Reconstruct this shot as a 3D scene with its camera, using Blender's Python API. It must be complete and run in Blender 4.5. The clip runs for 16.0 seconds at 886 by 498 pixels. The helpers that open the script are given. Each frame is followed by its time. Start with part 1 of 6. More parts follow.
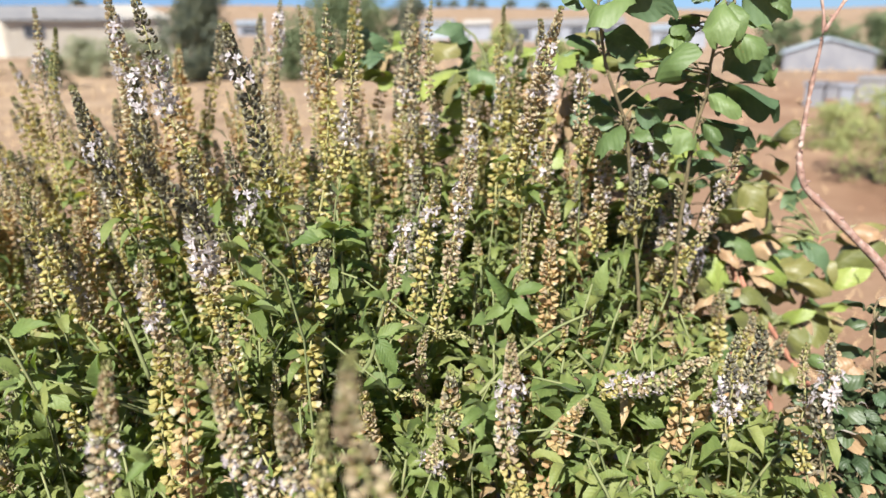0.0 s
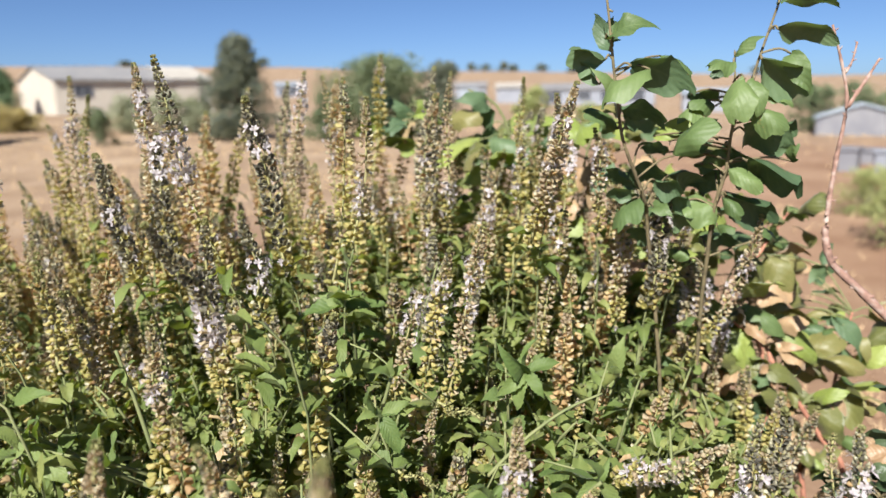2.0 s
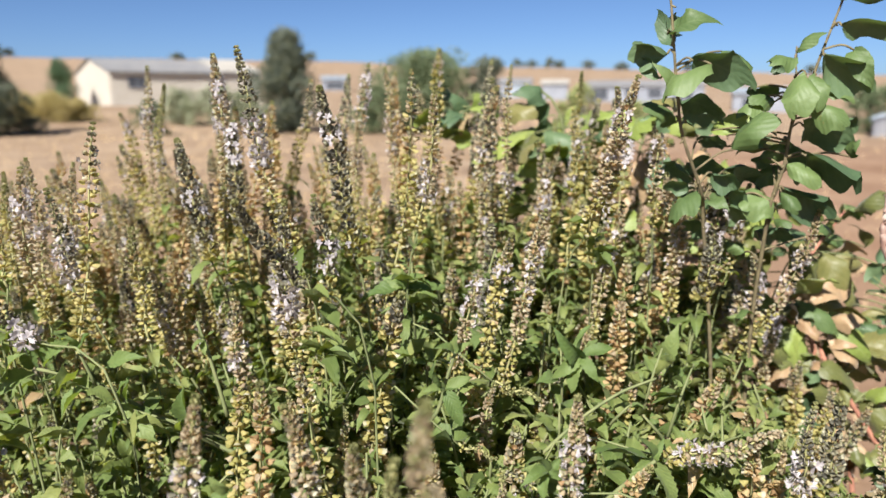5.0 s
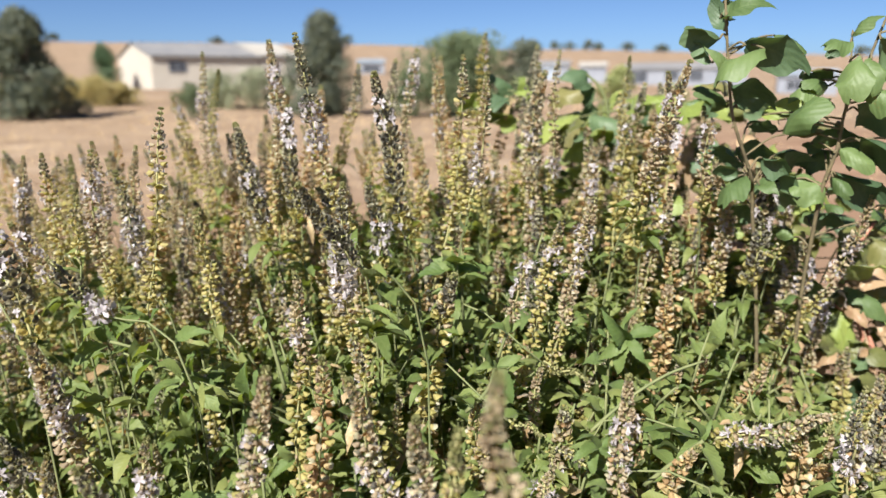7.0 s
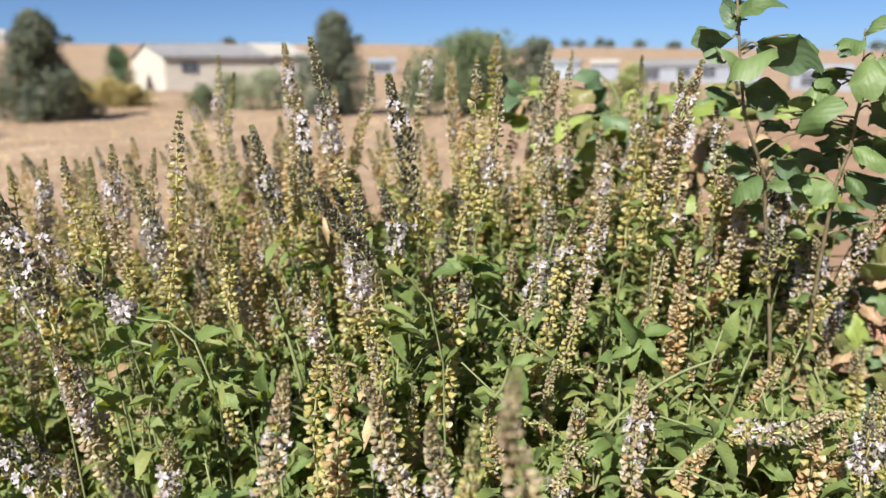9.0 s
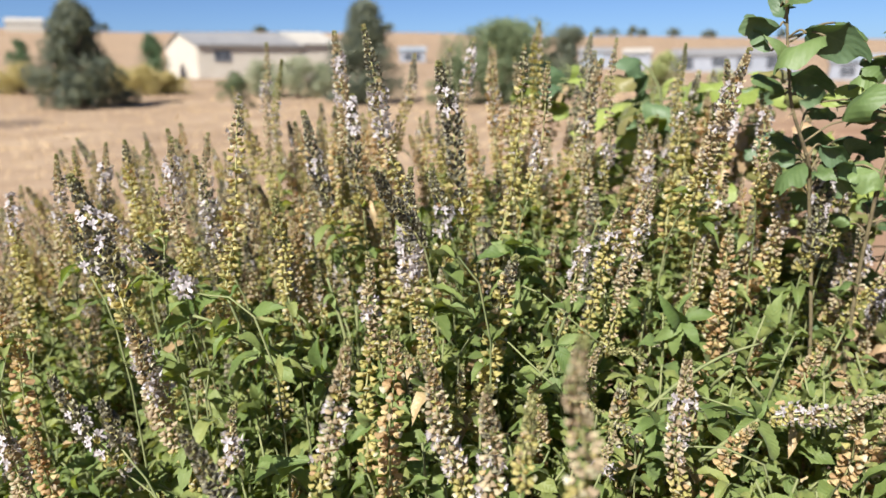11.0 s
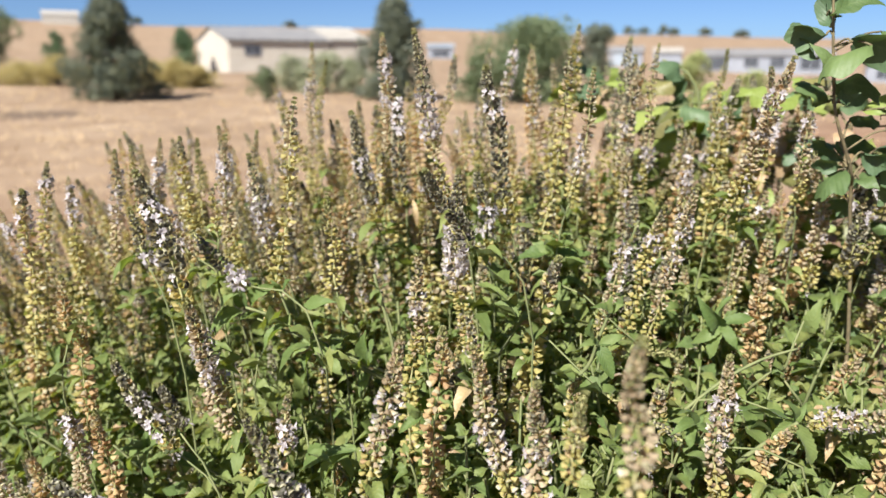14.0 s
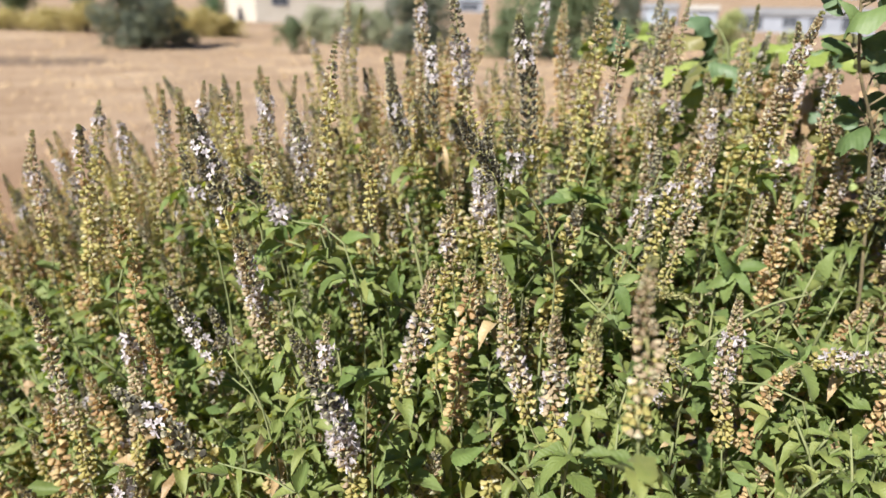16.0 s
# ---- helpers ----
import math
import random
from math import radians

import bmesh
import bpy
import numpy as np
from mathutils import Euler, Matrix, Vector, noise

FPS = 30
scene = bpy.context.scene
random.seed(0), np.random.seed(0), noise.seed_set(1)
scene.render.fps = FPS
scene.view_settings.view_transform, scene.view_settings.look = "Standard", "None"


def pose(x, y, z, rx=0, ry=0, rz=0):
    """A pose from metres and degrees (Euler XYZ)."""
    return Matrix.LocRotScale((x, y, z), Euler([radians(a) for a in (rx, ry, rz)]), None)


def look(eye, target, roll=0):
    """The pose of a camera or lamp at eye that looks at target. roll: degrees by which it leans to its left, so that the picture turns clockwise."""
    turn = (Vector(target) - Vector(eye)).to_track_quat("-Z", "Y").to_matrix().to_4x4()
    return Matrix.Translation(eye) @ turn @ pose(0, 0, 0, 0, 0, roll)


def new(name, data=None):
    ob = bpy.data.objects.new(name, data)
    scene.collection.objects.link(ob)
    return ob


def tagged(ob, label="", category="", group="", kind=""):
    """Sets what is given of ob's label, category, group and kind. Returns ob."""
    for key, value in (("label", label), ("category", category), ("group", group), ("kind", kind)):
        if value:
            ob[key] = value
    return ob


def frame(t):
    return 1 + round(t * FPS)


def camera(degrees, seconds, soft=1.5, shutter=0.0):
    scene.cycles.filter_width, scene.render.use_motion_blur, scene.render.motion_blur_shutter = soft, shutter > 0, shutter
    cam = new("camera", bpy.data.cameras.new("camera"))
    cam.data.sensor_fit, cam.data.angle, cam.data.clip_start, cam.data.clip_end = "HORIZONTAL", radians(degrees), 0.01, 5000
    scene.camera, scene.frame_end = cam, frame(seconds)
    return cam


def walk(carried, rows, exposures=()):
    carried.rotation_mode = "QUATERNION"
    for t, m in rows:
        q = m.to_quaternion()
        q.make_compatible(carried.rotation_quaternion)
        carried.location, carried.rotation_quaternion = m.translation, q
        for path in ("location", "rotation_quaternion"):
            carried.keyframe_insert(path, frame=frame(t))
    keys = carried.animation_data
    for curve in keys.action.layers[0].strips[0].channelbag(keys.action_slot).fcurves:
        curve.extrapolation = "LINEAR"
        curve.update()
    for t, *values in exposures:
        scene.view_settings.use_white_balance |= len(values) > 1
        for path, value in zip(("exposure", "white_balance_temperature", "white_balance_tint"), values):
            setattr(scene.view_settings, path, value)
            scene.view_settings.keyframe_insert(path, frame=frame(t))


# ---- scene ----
cam = camera(64.1, 16.0)
PATH = [
    (0, (0.1014, 0.1719, 1.3785), (0.0749, 2.0876, 0.8045), -1.64),
    (0.5, (0.1152, 0.1960, 1.3850), (0.0846, 2.1372, 0.9043), -2.12),
    (1, (0.1213, 0.1890, 1.3900), (0.0746, 2.1424, 0.9636), -1.90),
    (1.5, (0.1172, 0.1859, 1.3904), (0.0259, 2.1409, 0.9787), -1.49),
    (2, (0.1151, 0.1834, 1.3872), (0.0093, 2.1375, 0.9743), -1.12),
    (2.5, (0.1140, 0.1765, 1.3857), (-0.0122, 2.1291, 0.9716), -0.89),
    (3, (0.1087, 0.1725, 1.3836), (-0.0357, 2.1239, 0.9703), -0.61),
    (3.5, (0.1045, 0.1675, 1.3837), (-0.0643, 2.1175, 0.9723), -0.28),
    (6, (0.0982, 0.1499, 1.3843), (-0.1638, 2.0823, 0.9405), -0.62),
    (6.5, (0.0955, 0.1454, 1.3854), (-0.1967, 2.0703, 0.9279), -0.56),
    (7, (0.0884, 0.1401, 1.3859), (-0.2279, 2.0590, 0.9192), -0.53),
    (7.5, (0.0832, 0.1380, 1.3870), (-0.2468, 2.0542, 0.9185), -0.50),
    (8, (0.0849, 0.1362, 1.3864), (-0.2544, 2.0499, 0.9148), -0.67),
    (8.5, (0.0862, 0.1326, 1.3870), (-0.2557, 2.0456, 0.9143), -0.74),
    (9, (0.0874, 0.1330, 1.3885), (-0.2614, 2.0456, 0.9192), -0.97),
    (11.5, (0.0689, 0.1049, 1.3860), (-0.3737, 1.9887, 0.8806), -0.50),
    (12, (0.0643, 0.0976, 1.3830), (-0.3972, 1.9750, 0.8705), -0.15),
    (12.5, (0.0636, 0.0866, 1.3858), (-0.4418, 1.9509, 0.8674), -0.23),
    (13, (0.0618, 0.0841, 1.3888), (-0.4552, 1.9455, 0.8713), -0.14),
    (13.5, (0.0650, 0.0923, 1.3951), (-0.4412, 1.9586, 0.8845), -0.49),
    (14, (0.0610, 0.0923, 1.3931), (-0.4290, 1.9646, 0.8887), -0.10),
    (14.5, (0.0630, 0.0878, 1.3885), (-0.4246, 1.9586, 0.8764), 0.30),
    (15, (0.0616, 0.0754, 1.3849), (-0.4399, 1.9207, 0.7989), 0.74),
    (15.5, (0.0616, 0.0587, 1.3842), (-0.4552, 1.8941, 0.7807), 1.53),
    (16, (0.0655, 0.0536, 1.3886), (-0.4753, 1.8762, 0.7676), 1.03),
]
EXPOSURES = ((0, 1.56), (0.5, 1.51), (1.5, 1.46), (3, 1.43), (9, 1.44), (12, 1.50), (14, 1.51), (16, 1.47))
walk(cam, [(t, look(eye, target, roll)) for t, eye, target, roll in PATH], EXPOSURES)
cam.data.dof.use_dof = True
cam.data.dof.focus_distance = 0.53
cam.data.dof.aperture_fstop = 5.8

# ---- light ----
SUN_UP, SUN_AZ = 41.0, -164.0
sun_way = Vector((math.sin(radians(SUN_AZ)) * math.cos(radians(SUN_UP)), math.cos(radians(SUN_AZ)) * math.cos(radians(SUN_UP)), math.sin(radians(SUN_UP))))
sun = new("sun", bpy.data.lights.new("sun", "SUN"))
sun.data.energy, sun.data.angle, sun.data.color = 4.8, radians(0.55), (1.0, 0.955, 0.89)
sun.matrix_world = look(sun_way * 50, (0, 0, 0))
world = bpy.data.worlds.new("sky")
scene.world = world
world.use_nodes = True
sky = world.node_tree.nodes.new("ShaderNodeTexSky")
sky.sky_type, sky.sun_disc = "NISHITA", False
sky.sun_elevation, sky.sun_rotation = radians(SUN_UP), radians(SUN_AZ)
sky.air_density, sky.dust_density, sky.ozone_density, sky.altitude = 0.52, 0.6, 7.0, 0
back = world.node_tree.nodes["Background"]
back.inputs["Strength"].default_value = 0.0428
world.node_tree.links.new(sky.outputs[0], back.inputs["Color"])


# ---- materials ----
class Nodes:
    def __init__(self, name):
        self.mat = bpy.data.materials.new(name)
        self.mat.use_nodes = True
        self.t = self.mat.node_tree
        self.b = self.t.nodes["Principled BSDF"]
        self.out = self.t.nodes["Material Output"]

    def n(self, kind, **sets):
        node = self.t.nodes.new(kind)
        for key, value in sets.items():
            node.inputs[key].default_value = value
        return node

    def link(self, a, b):
        self.t.links.new(a, b)

    def noise(self, scale, detail=4.0, rough=0.6, coords="Object"):
        tc = self.n("ShaderNodeTexCoord")
        node = self.n("ShaderNodeTexNoise", Scale=scale, Detail=detail, Roughness=rough)
        self.link(tc.outputs[coords], node.inputs["Vector"])
        return node.outputs["Fac"]

    def ramp(self, fac, stops):
        node = self.n("ShaderNodeValToRGB")
        els = node.color_ramp.elements
        while len(els) < len(stops):
            els.new(0.5)
        for el, (at, col) in zip(els, stops):
            el.position, el.color = at, (*col, 1)
        self.link(fac, node.inputs["Fac"])
        return node.outputs["Color"]

    def mix(self, fac, a, b, blend="MIX"):
        node = self.n("ShaderNodeMix")
        node.data_type, node.blend_type = "RGBA", blend
        for value, slot in ((fac, 0), (a, 6), (b, 7)):
            if isinstance(value, (int, float)):
                node.inputs[slot].default_value = value
            elif isinstance(value, tuple):
                node.inputs[slot].default_value = (*value, 1)
            else:
                self.link(value, node.inputs[slot])
        return node.outputs[2]

    def bump(self, fac, strength=0.3, distance=0.001):
        node = self.n("ShaderNodeBump", Strength=strength, Distance=distance)
        self.link(fac, node.inputs["Height"])
        self.link(node.outputs[0], self.b.inputs["Normal"])
        return node.outputs[0]

    def math(self, op, a, b=0.0):
        node = self.n("ShaderNodeMath")
        node.operation = op
        for value, slot in ((a, 0), (b, 1)):
            if isinstance(value, (int, float)):
                node.inputs[slot].default_value = value
            else:
                self.link(value, node.inputs[slot])
        return node.outputs[0]

    def thin(self, color, share, tint=(1.0, 1.0, 0.6)):
        """Lets part of the light through a thin blade."""
        tr = self.n("ShaderNodeBsdfTranslucent")
        self.link(self.mix(1.0, color, tint, "MULTIPLY"), tr.inputs["Color"])
        mx = self.n("ShaderNodeMixShader", Fac=share)
        self.link(self.b.outputs[0], mx.inputs[1])
        self.link(tr.outputs[0], mx.inputs[2])
        self.link(mx.outputs[0], self.out.inputs["Surface"])


def island(m):
    return m.n("ShaderNodeNewGeometry").outputs["Random Per Island"]


def husk(name, a, b, c, rough=0.75, share=0.25, spread=0.5):
    """Small dry or green flower cups: three tones spread over the cups, with fine mottling."""
    m = Nodes(name)
    own = m.n("ShaderNodeObjectInfo").outputs["Random"]
    fac = m.math("FRACT", m.math("ADD", island(m), m.math("MULTIPLY", own, spread)))
    col = m.ramp(fac, [(0.0, a), (0.5, b), (1.0, c)])
    speck = m.noise(900.0, 3.0)
    col = m.mix(m.ramp(speck, [(0.35, (0.75, 0.75, 0.75)), (0.65, (1.12, 1.12, 1.12))]), (0.0, 0.0, 0.0), col)
    m.link(col, m.b.inputs["Base Color"])
    m.b.inputs["Roughness"].default_value = rough
    m.bump(speck, 0.4, 0.0006)
    m.thin(col, share, (1.1, 1.0, 0.7))
    return m.mat


def leafy(name, dark, mid, light, vein, share=0.28, rough=0.5, sheen=0.15, ribs=9.0, own_spread=True, lined=0.24, relief=0.5):
    """A leaf blade with midrib, side veins, mottling and a tone of its own; u runs across it, v along it."""
    m = Nodes(name)
    rnd = m.n("ShaderNodeObjectInfo").outputs["Random"] if own_spread else island(m)
    uv = m.n("ShaderNodeUVMap")
    sep = m.n("ShaderNodeSeparateXYZ")
    m.link(uv.outputs[0], sep.inputs[0])
    across = m.math("ABSOLUTE", m.math("SUBTRACT", sep.outputs[0], 0.5))
    rib = m.math("LESS_THAN", across, 0.025)
    wave = m.math("SINE", m.math("MULTIPLY", m.math("SUBTRACT", sep.outputs[1], m.math("MULTIPLY", across, 0.55)), ribs * 6.283))
    side = m.math("MULTIPLY", m.math("GREATER_THAN", wave, 0.93), 0.6)
    veins = m.math("MAXIMUM", rib, side)
    mott = m.noise(120.0, 4.0)
    fac = m.math("ADD", m.math("MULTIPLY", rnd, 0.6), m.math("MULTIPLY", mott, 0.5))
    col = m.ramp(fac, [(0.15, dark), (0.5, mid), (0.95, light)])
    col = m.mix(m.math("MULTIPLY", veins, lined), col, vein)
    spots = m.noise(35.0, 5.0, 0.7)
    col = m.mix(m.math("MULTIPLY", m.math("GREATER_THAN", spots, 0.68), 0.4), col, (0.22, 0.16, 0.06))
    m.link(col, m.b.inputs["Base Color"])
    m.b.inputs["Roughness"].default_value = rough
    m.b.inputs["Sheen Weight"].default_value = sheen
    m.bump(m.math("ADD", m.math("MULTIPLY", wave, 0.12), mott), relief, 0.0016)
    m.thin(col, share, (1.15, 1.1, 0.45))
    return m.mat


def rough_mat(name, stops, scale, detail=6.0, rough=0.85, bump=0.4, dist=0.004, metal=0.0, second=None):
    m = Nodes(name)
    f = m.noise(scale, detail)
    col = m.ramp(f, stops)
    if second:
        f2 = m.noise(second[0], 5.0)
        col = m.mix(m.ramp(f2, [(second[2], (0, 0, 0)), (second[3], (1, 1, 1))]), col, second[1])
    m.link(col, m.b.inputs["Base Color"])
    m.b.inputs["Roughness"].default_value = rough
    m.b.inputs["Metallic"].default_value = metal
    m.bump(f, bump, dist)
    return m.mat


M_TIP = husk("bud_green", (0.140, 0.145, 0.062), (0.225, 0.235, 0.085), (0.310, 0.300, 0.140), share=0.35)
M_DARK = husk("cup_dark", (0.088, 0.085, 0.070), (0.150, 0.142, 0.108), (0.250, 0.240, 0.162), share=0.4)
M_BROWN = husk("cup_brown", (0.330, 0.258, 0.172), (0.460, 0.378, 0.255), (0.540, 0.470, 0.315), share=0.5)
M_GREEN = husk("cup_green", (0.340, 0.330, 0.105), (0.465, 0.420, 0.155), (0.545, 0.480, 0.215), share=0.52)
M_TAN = husk("cup_tan", (0.380, 0.245, 0.125), (0.515, 0.370, 0.190), (0.590, 0.490, 0.262), share=0.5)
M_LIP = husk("cup_lip", (0.360, 0.340, 0.215), (0.440, 0.420, 0.275), (0.540, 0.525, 0.400), share=0.4)
M_STALK = rough_mat("spike_stalk", [(0.3, (0.182, 0.195, 0.078)), (0.7, (0.312, 0.286, 0.130))], 300.0, dist=0.0005)
M_PETAL = husk("petal", (0.405, 0.370, 0.390), (0.490, 0.455, 0.475), (0.585, 0.560, 0.570), rough=0.6, share=0.35)
M_LEAF = leafy("basil_leaf", (0.085, 0.145, 0.036), (0.144, 0.212, 0.060), (0.222, 0.282, 0.094), (0.210, 0.290, 0.115), share=0.5, rough=0.6, sheen=0.06, lined=0.14)
M_LEAF_MASS = leafy("basil_leaf_mass", (0.096, 0.152, 0.038), (0.166, 0.220, 0.060), (0.275, 0.298, 0.098), (0.260, 0.320, 0.130), share=0.5, rough=0.6, sheen=0.06, own_spread=False)
M_DRYLEAF = leafy("dry_basil_leaf", (0.187, 0.123, 0.062), (0.306, 0.208, 0.104), (0.383, 0.312, 0.166), (0.255, 0.189, 0.104), own_spread=False)
M_STEM = rough_mat("basil_stem", [(0.3, (0.095, 0.120, 0.045)), (0.6, (0.150, 0.165, 0.068)), (0.8, (0.195, 0.145, 0.080))], 60.0, dist=0.001)
SAP_TONES = {
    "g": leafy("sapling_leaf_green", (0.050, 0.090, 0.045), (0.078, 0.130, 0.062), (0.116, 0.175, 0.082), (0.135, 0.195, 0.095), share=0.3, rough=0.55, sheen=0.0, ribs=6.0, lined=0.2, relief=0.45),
    # lighter copy of the sapling green, with sunlight put into the colour
    "m": leafy("sapling_leaf_sunlit_green", (0.064, 0.108, 0.036), (0.096, 0.150, 0.050), (0.142, 0.204, 0.072), (0.165, 0.225, 0.090), share=0.36, rough=0.55, sheen=0.0, ribs=6.0, lined=0.2, relief=0.45),
    # dark green leaf with the shade it stands in put into its colour
    "k": leafy("young_plant_leaf_dark", (0.024, 0.044, 0.020), (0.040, 0.066, 0.028), (0.066, 0.096, 0.040), (0.07, 0.10, 0.05), share=0.2, rough=0.5, sheen=0.0, ribs=6.0, lined=0.2, relief=0.45),
    "y": leafy("sapling_leaf_yellowing", (0.080, 0.096, 0.026), (0.122, 0.132, 0.037), (0.192, 0.172, 0.058), (0.210, 0.202, 0.096), share=0.3, ribs=6.0, lined=0.2, relief=0.45),
    "l": leafy("sapling_leaf_light", (0.144, 0.192, 0.036), (0.216, 0.281, 0.060), (0.288, 0.340, 0.096), (0.288, 0.333, 0.180), share=0.4, ribs=6.0, lined=0.2, relief=0.45),
    "t": leafy("sapling_leaf_tan", (0.215, 0.135, 0.072), (0.295, 0.198, 0.108), (0.360, 0.265, 0.155), (0.31, 0.20, 0.11), share=0.2, ribs=6.0, lined=0.2, relief=0.45),
    "o": leafy("sapling_leaf_orange", (0.240, 0.132, 0.072), (0.305, 0.192, 0.108), (0.330, 0.285, 0.150), (0.24, 0.15, 0.12), share=0.3, ribs=6.0, lined=0.2, relief=0.45),
}
M_BARK = rough_mat("young_bark", [(0.3, (0.072, 0.056, 0.032)), (0.6, (0.136, 0.112, 0.056)), (0.8, (0.200, 0.160, 0.096))], 120.0, dist=0.001)
M_RED = rough_mat("red_bark", [(0.3, (0.22, 0.09, 0.06)), (0.7, (0.36, 0.17, 0.11))], 90.0, dist=0.001)
M_DRYBARK = rough_mat("dry_bark", [(0.3, (0.095, 0.058, 0.046)), (0.5, (0.225, 0.132, 0.102)), (0.7, (0.320, 0.262, 0.230))], 110.0, dist=0.0015)
M_GRASS = rough_mat("dry_grass", [(0.3, (0.38, 0.27, 0.15)), (0.7, (0.52, 0.39, 0.23))], 3.0, dist=0.001)


def ground_mat():
    m = Nodes("dry_ground")
    big, mid, fine = m.noise(0.05, 6.0, 0.6), m.noise(0.6, 7.0, 0.65), m.noise(25.0, 6.0, 0.7)
    col = m.ramp(mid, [(0.32, (0.150, 0.102, 0.070)), (0.5, (0.258, 0.191, 0.135)), (0.68, (0.340, 0.265, 0.190))])
    col = m.mix(m.ramp(big, [(0.45, (0, 0, 0)), (0.62, (0.7, 0.7, 0.7))]), col, (0.285, 0.205, 0.138))
    # worn streaks and trampled patches along the slope
    mp = m.n("ShaderNodeMapping", Scale=(0.09, 0.55, 1.0), Rotation=(0.0, 0.0, 0.5))
    m.link(m.n("ShaderNodeTexCoord").outputs["Object"], mp.inputs["Vector"])
    ns = m.n("ShaderNodeTexNoise", Scale=1.0, Detail=7.0, Roughness=0.68)
    m.link(mp.outputs[0], ns.inputs["Vector"])
    col = m.mix(m.ramp(ns.outputs["Fac"], [(0.50, (0, 0, 0)), (0.68, (0.5, 0.5, 0.5))]), col, (0.175, 0.120, 0.078))
    for turn, low, tone in ((0.15, 0.50, (0.20, 0.137, 0.09)), (-0.3, 0.54, (0.40, 0.315, 0.222))):
        long_ = m.n("ShaderNodeMapping", Scale=(0.8, 0.13, 1.0), Rotation=(0.0, 0.0, turn))
        m.link(m.n("ShaderNodeTexCoord").outputs["Object"], long_.inputs["Vector"])
        tuft = m.n("ShaderNodeTexNoise", Scale=1.0, Detail=8.0, Roughness=0.72)
        m.link(long_.outputs[0], tuft.inputs["Vector"])
        col = m.mix(m.ramp(tuft.outputs["Fac"], [(low, (0, 0, 0)), (low + 0.13, (0.65, 0.65, 0.65))]), col, tone)
    patch = m.noise(0.22, 8.0, 0.72)
    col = m.mix(m.ramp(patch, [(0.46, (0, 0, 0)), (0.60, (0.75, 0.75, 0.75))]), col, (0.185, 0.125, 0.082))
    col = m.mix(m.ramp(m.noise(0.45, 8.0, 0.75), [(0.54, (0, 0, 0)), (0.68, (0.55, 0.55, 0.55))]), col, (0.42, 0.335, 0.24))
    col = m.mix(m.ramp(ns.outputs["Fac"], [(0.28, (0.6, 0.6, 0.6)), (0.42, (0, 0, 0))]), col, (0.40, 0.31, 0.21))
    tc = m.n("ShaderNodeTexCoord")
    sep = m.n("ShaderNodeSeparateXYZ")
    m.link(tc.outputs["Object"], sep.inputs[0])
    # bare reddish soil in the yard on the one side
    wob = m.math("MULTIPLY", m.math("SUBTRACT", m.noise(0.35, 5.0), 0.5), 3.0)
    east = m.ramp(m.math("MULTIPLY", m.math("ADD", m.math("SUBTRACT", sep.outputs[0], 1.2), wob), 0.5), [(0.0, (0, 0, 0)), (1.0, (1, 1, 1))])
    near = m.ramp(m.math("MULTIPLY", m.math("SUBTRACT", 26.0, sep.outputs[1]), 0.1), [(0.0, (0, 0, 0)), (1.0, (0.8, 0.8, 0.8))])
    # trampled reddish earth round the garden, and a darker patch in the field
    span = m.n("ShaderNodeVectorMath")
    span.operation = "LENGTH"
    m.link(tc.outputs["Object"], span.inputs[0])
    ring = m.ramp(m.math("MULTIPLY", m.math("SUBTRACT", m.math("ADD", 10.5, wob), span.outputs["Value"]), 0.25), [(0.0, (0, 0, 0)), (1.0, (0.85, 0.85, 0.85))])
    col = m.mix(ring, col, m.mix(m.ramp(fine, [(0.35, (0, 0, 0)), (0.65, (1, 1, 1))]), (0.140, 0.086, 0.055), (0.215, 0.140, 0.092)))
    away = m.n("ShaderNodeVectorMath")
    away.operation = "DISTANCE"
    m.link(tc.outputs["Object"], away.inputs[0])
    away.inputs[1].default_value = (-17.0, 16.6, 0.6)
    dark_patch = m.math("ADD", away.outputs["Value"], m.math("MULTIPLY", m.math("SUBTRACT", m.noise(0.9, 6.0, 0.7), 0.5), 3.5))
    col = m.mix(m.ramp(m.math("MULTIPLY", dark_patch, 0.25), [(0.40, (0.85, 0.85, 0.85)), (0.68, (0, 0, 0))]), col, (0.095, 0.072, 0.060))
    soil = m.mix(m.ramp(mid, [(0.4, (0, 0, 0)), (0.6, (1, 1, 1))]), (0.165, 0.093, 0.06), (0.245, 0.157, 0.105))
    col = m.mix(m.mix(1.0, east, near, "MULTIPLY"), col, soil)
    col = m.mix(m.ramp(fine, [(0.3, (0.35, 0.35, 0.35)), (0.6, (0, 0, 0))]), col, (0.17, 0.11, 0.06))
    m.link(col, m.b.inputs["Base Color"])
    m.b.inputs["Roughness"].default_value = 0.95
    m.b.inputs["Specular IOR Level"].default_value = 0.1
    m.bump(m.math("ADD", mid, m.math("MULTIPLY", fine, 0.1)), 0.5, 0.03)
    return m.mat


def tree_mat(name, a, b, c):
    m = Nodes(name)
    col = m.ramp(m.math("ADD", m.math("MULTIPLY", island(m), 0.6), m.math("MULTIPLY", m.noise(1.3), 0.4)), [(0.2, a), (0.5, b), (0.85, c)])
    m.link(col, m.b.inputs["Base Color"])
    m.b.inputs["Roughness"].default_value = 0.7
    m.thin(col, 0.3)
    return m.mat


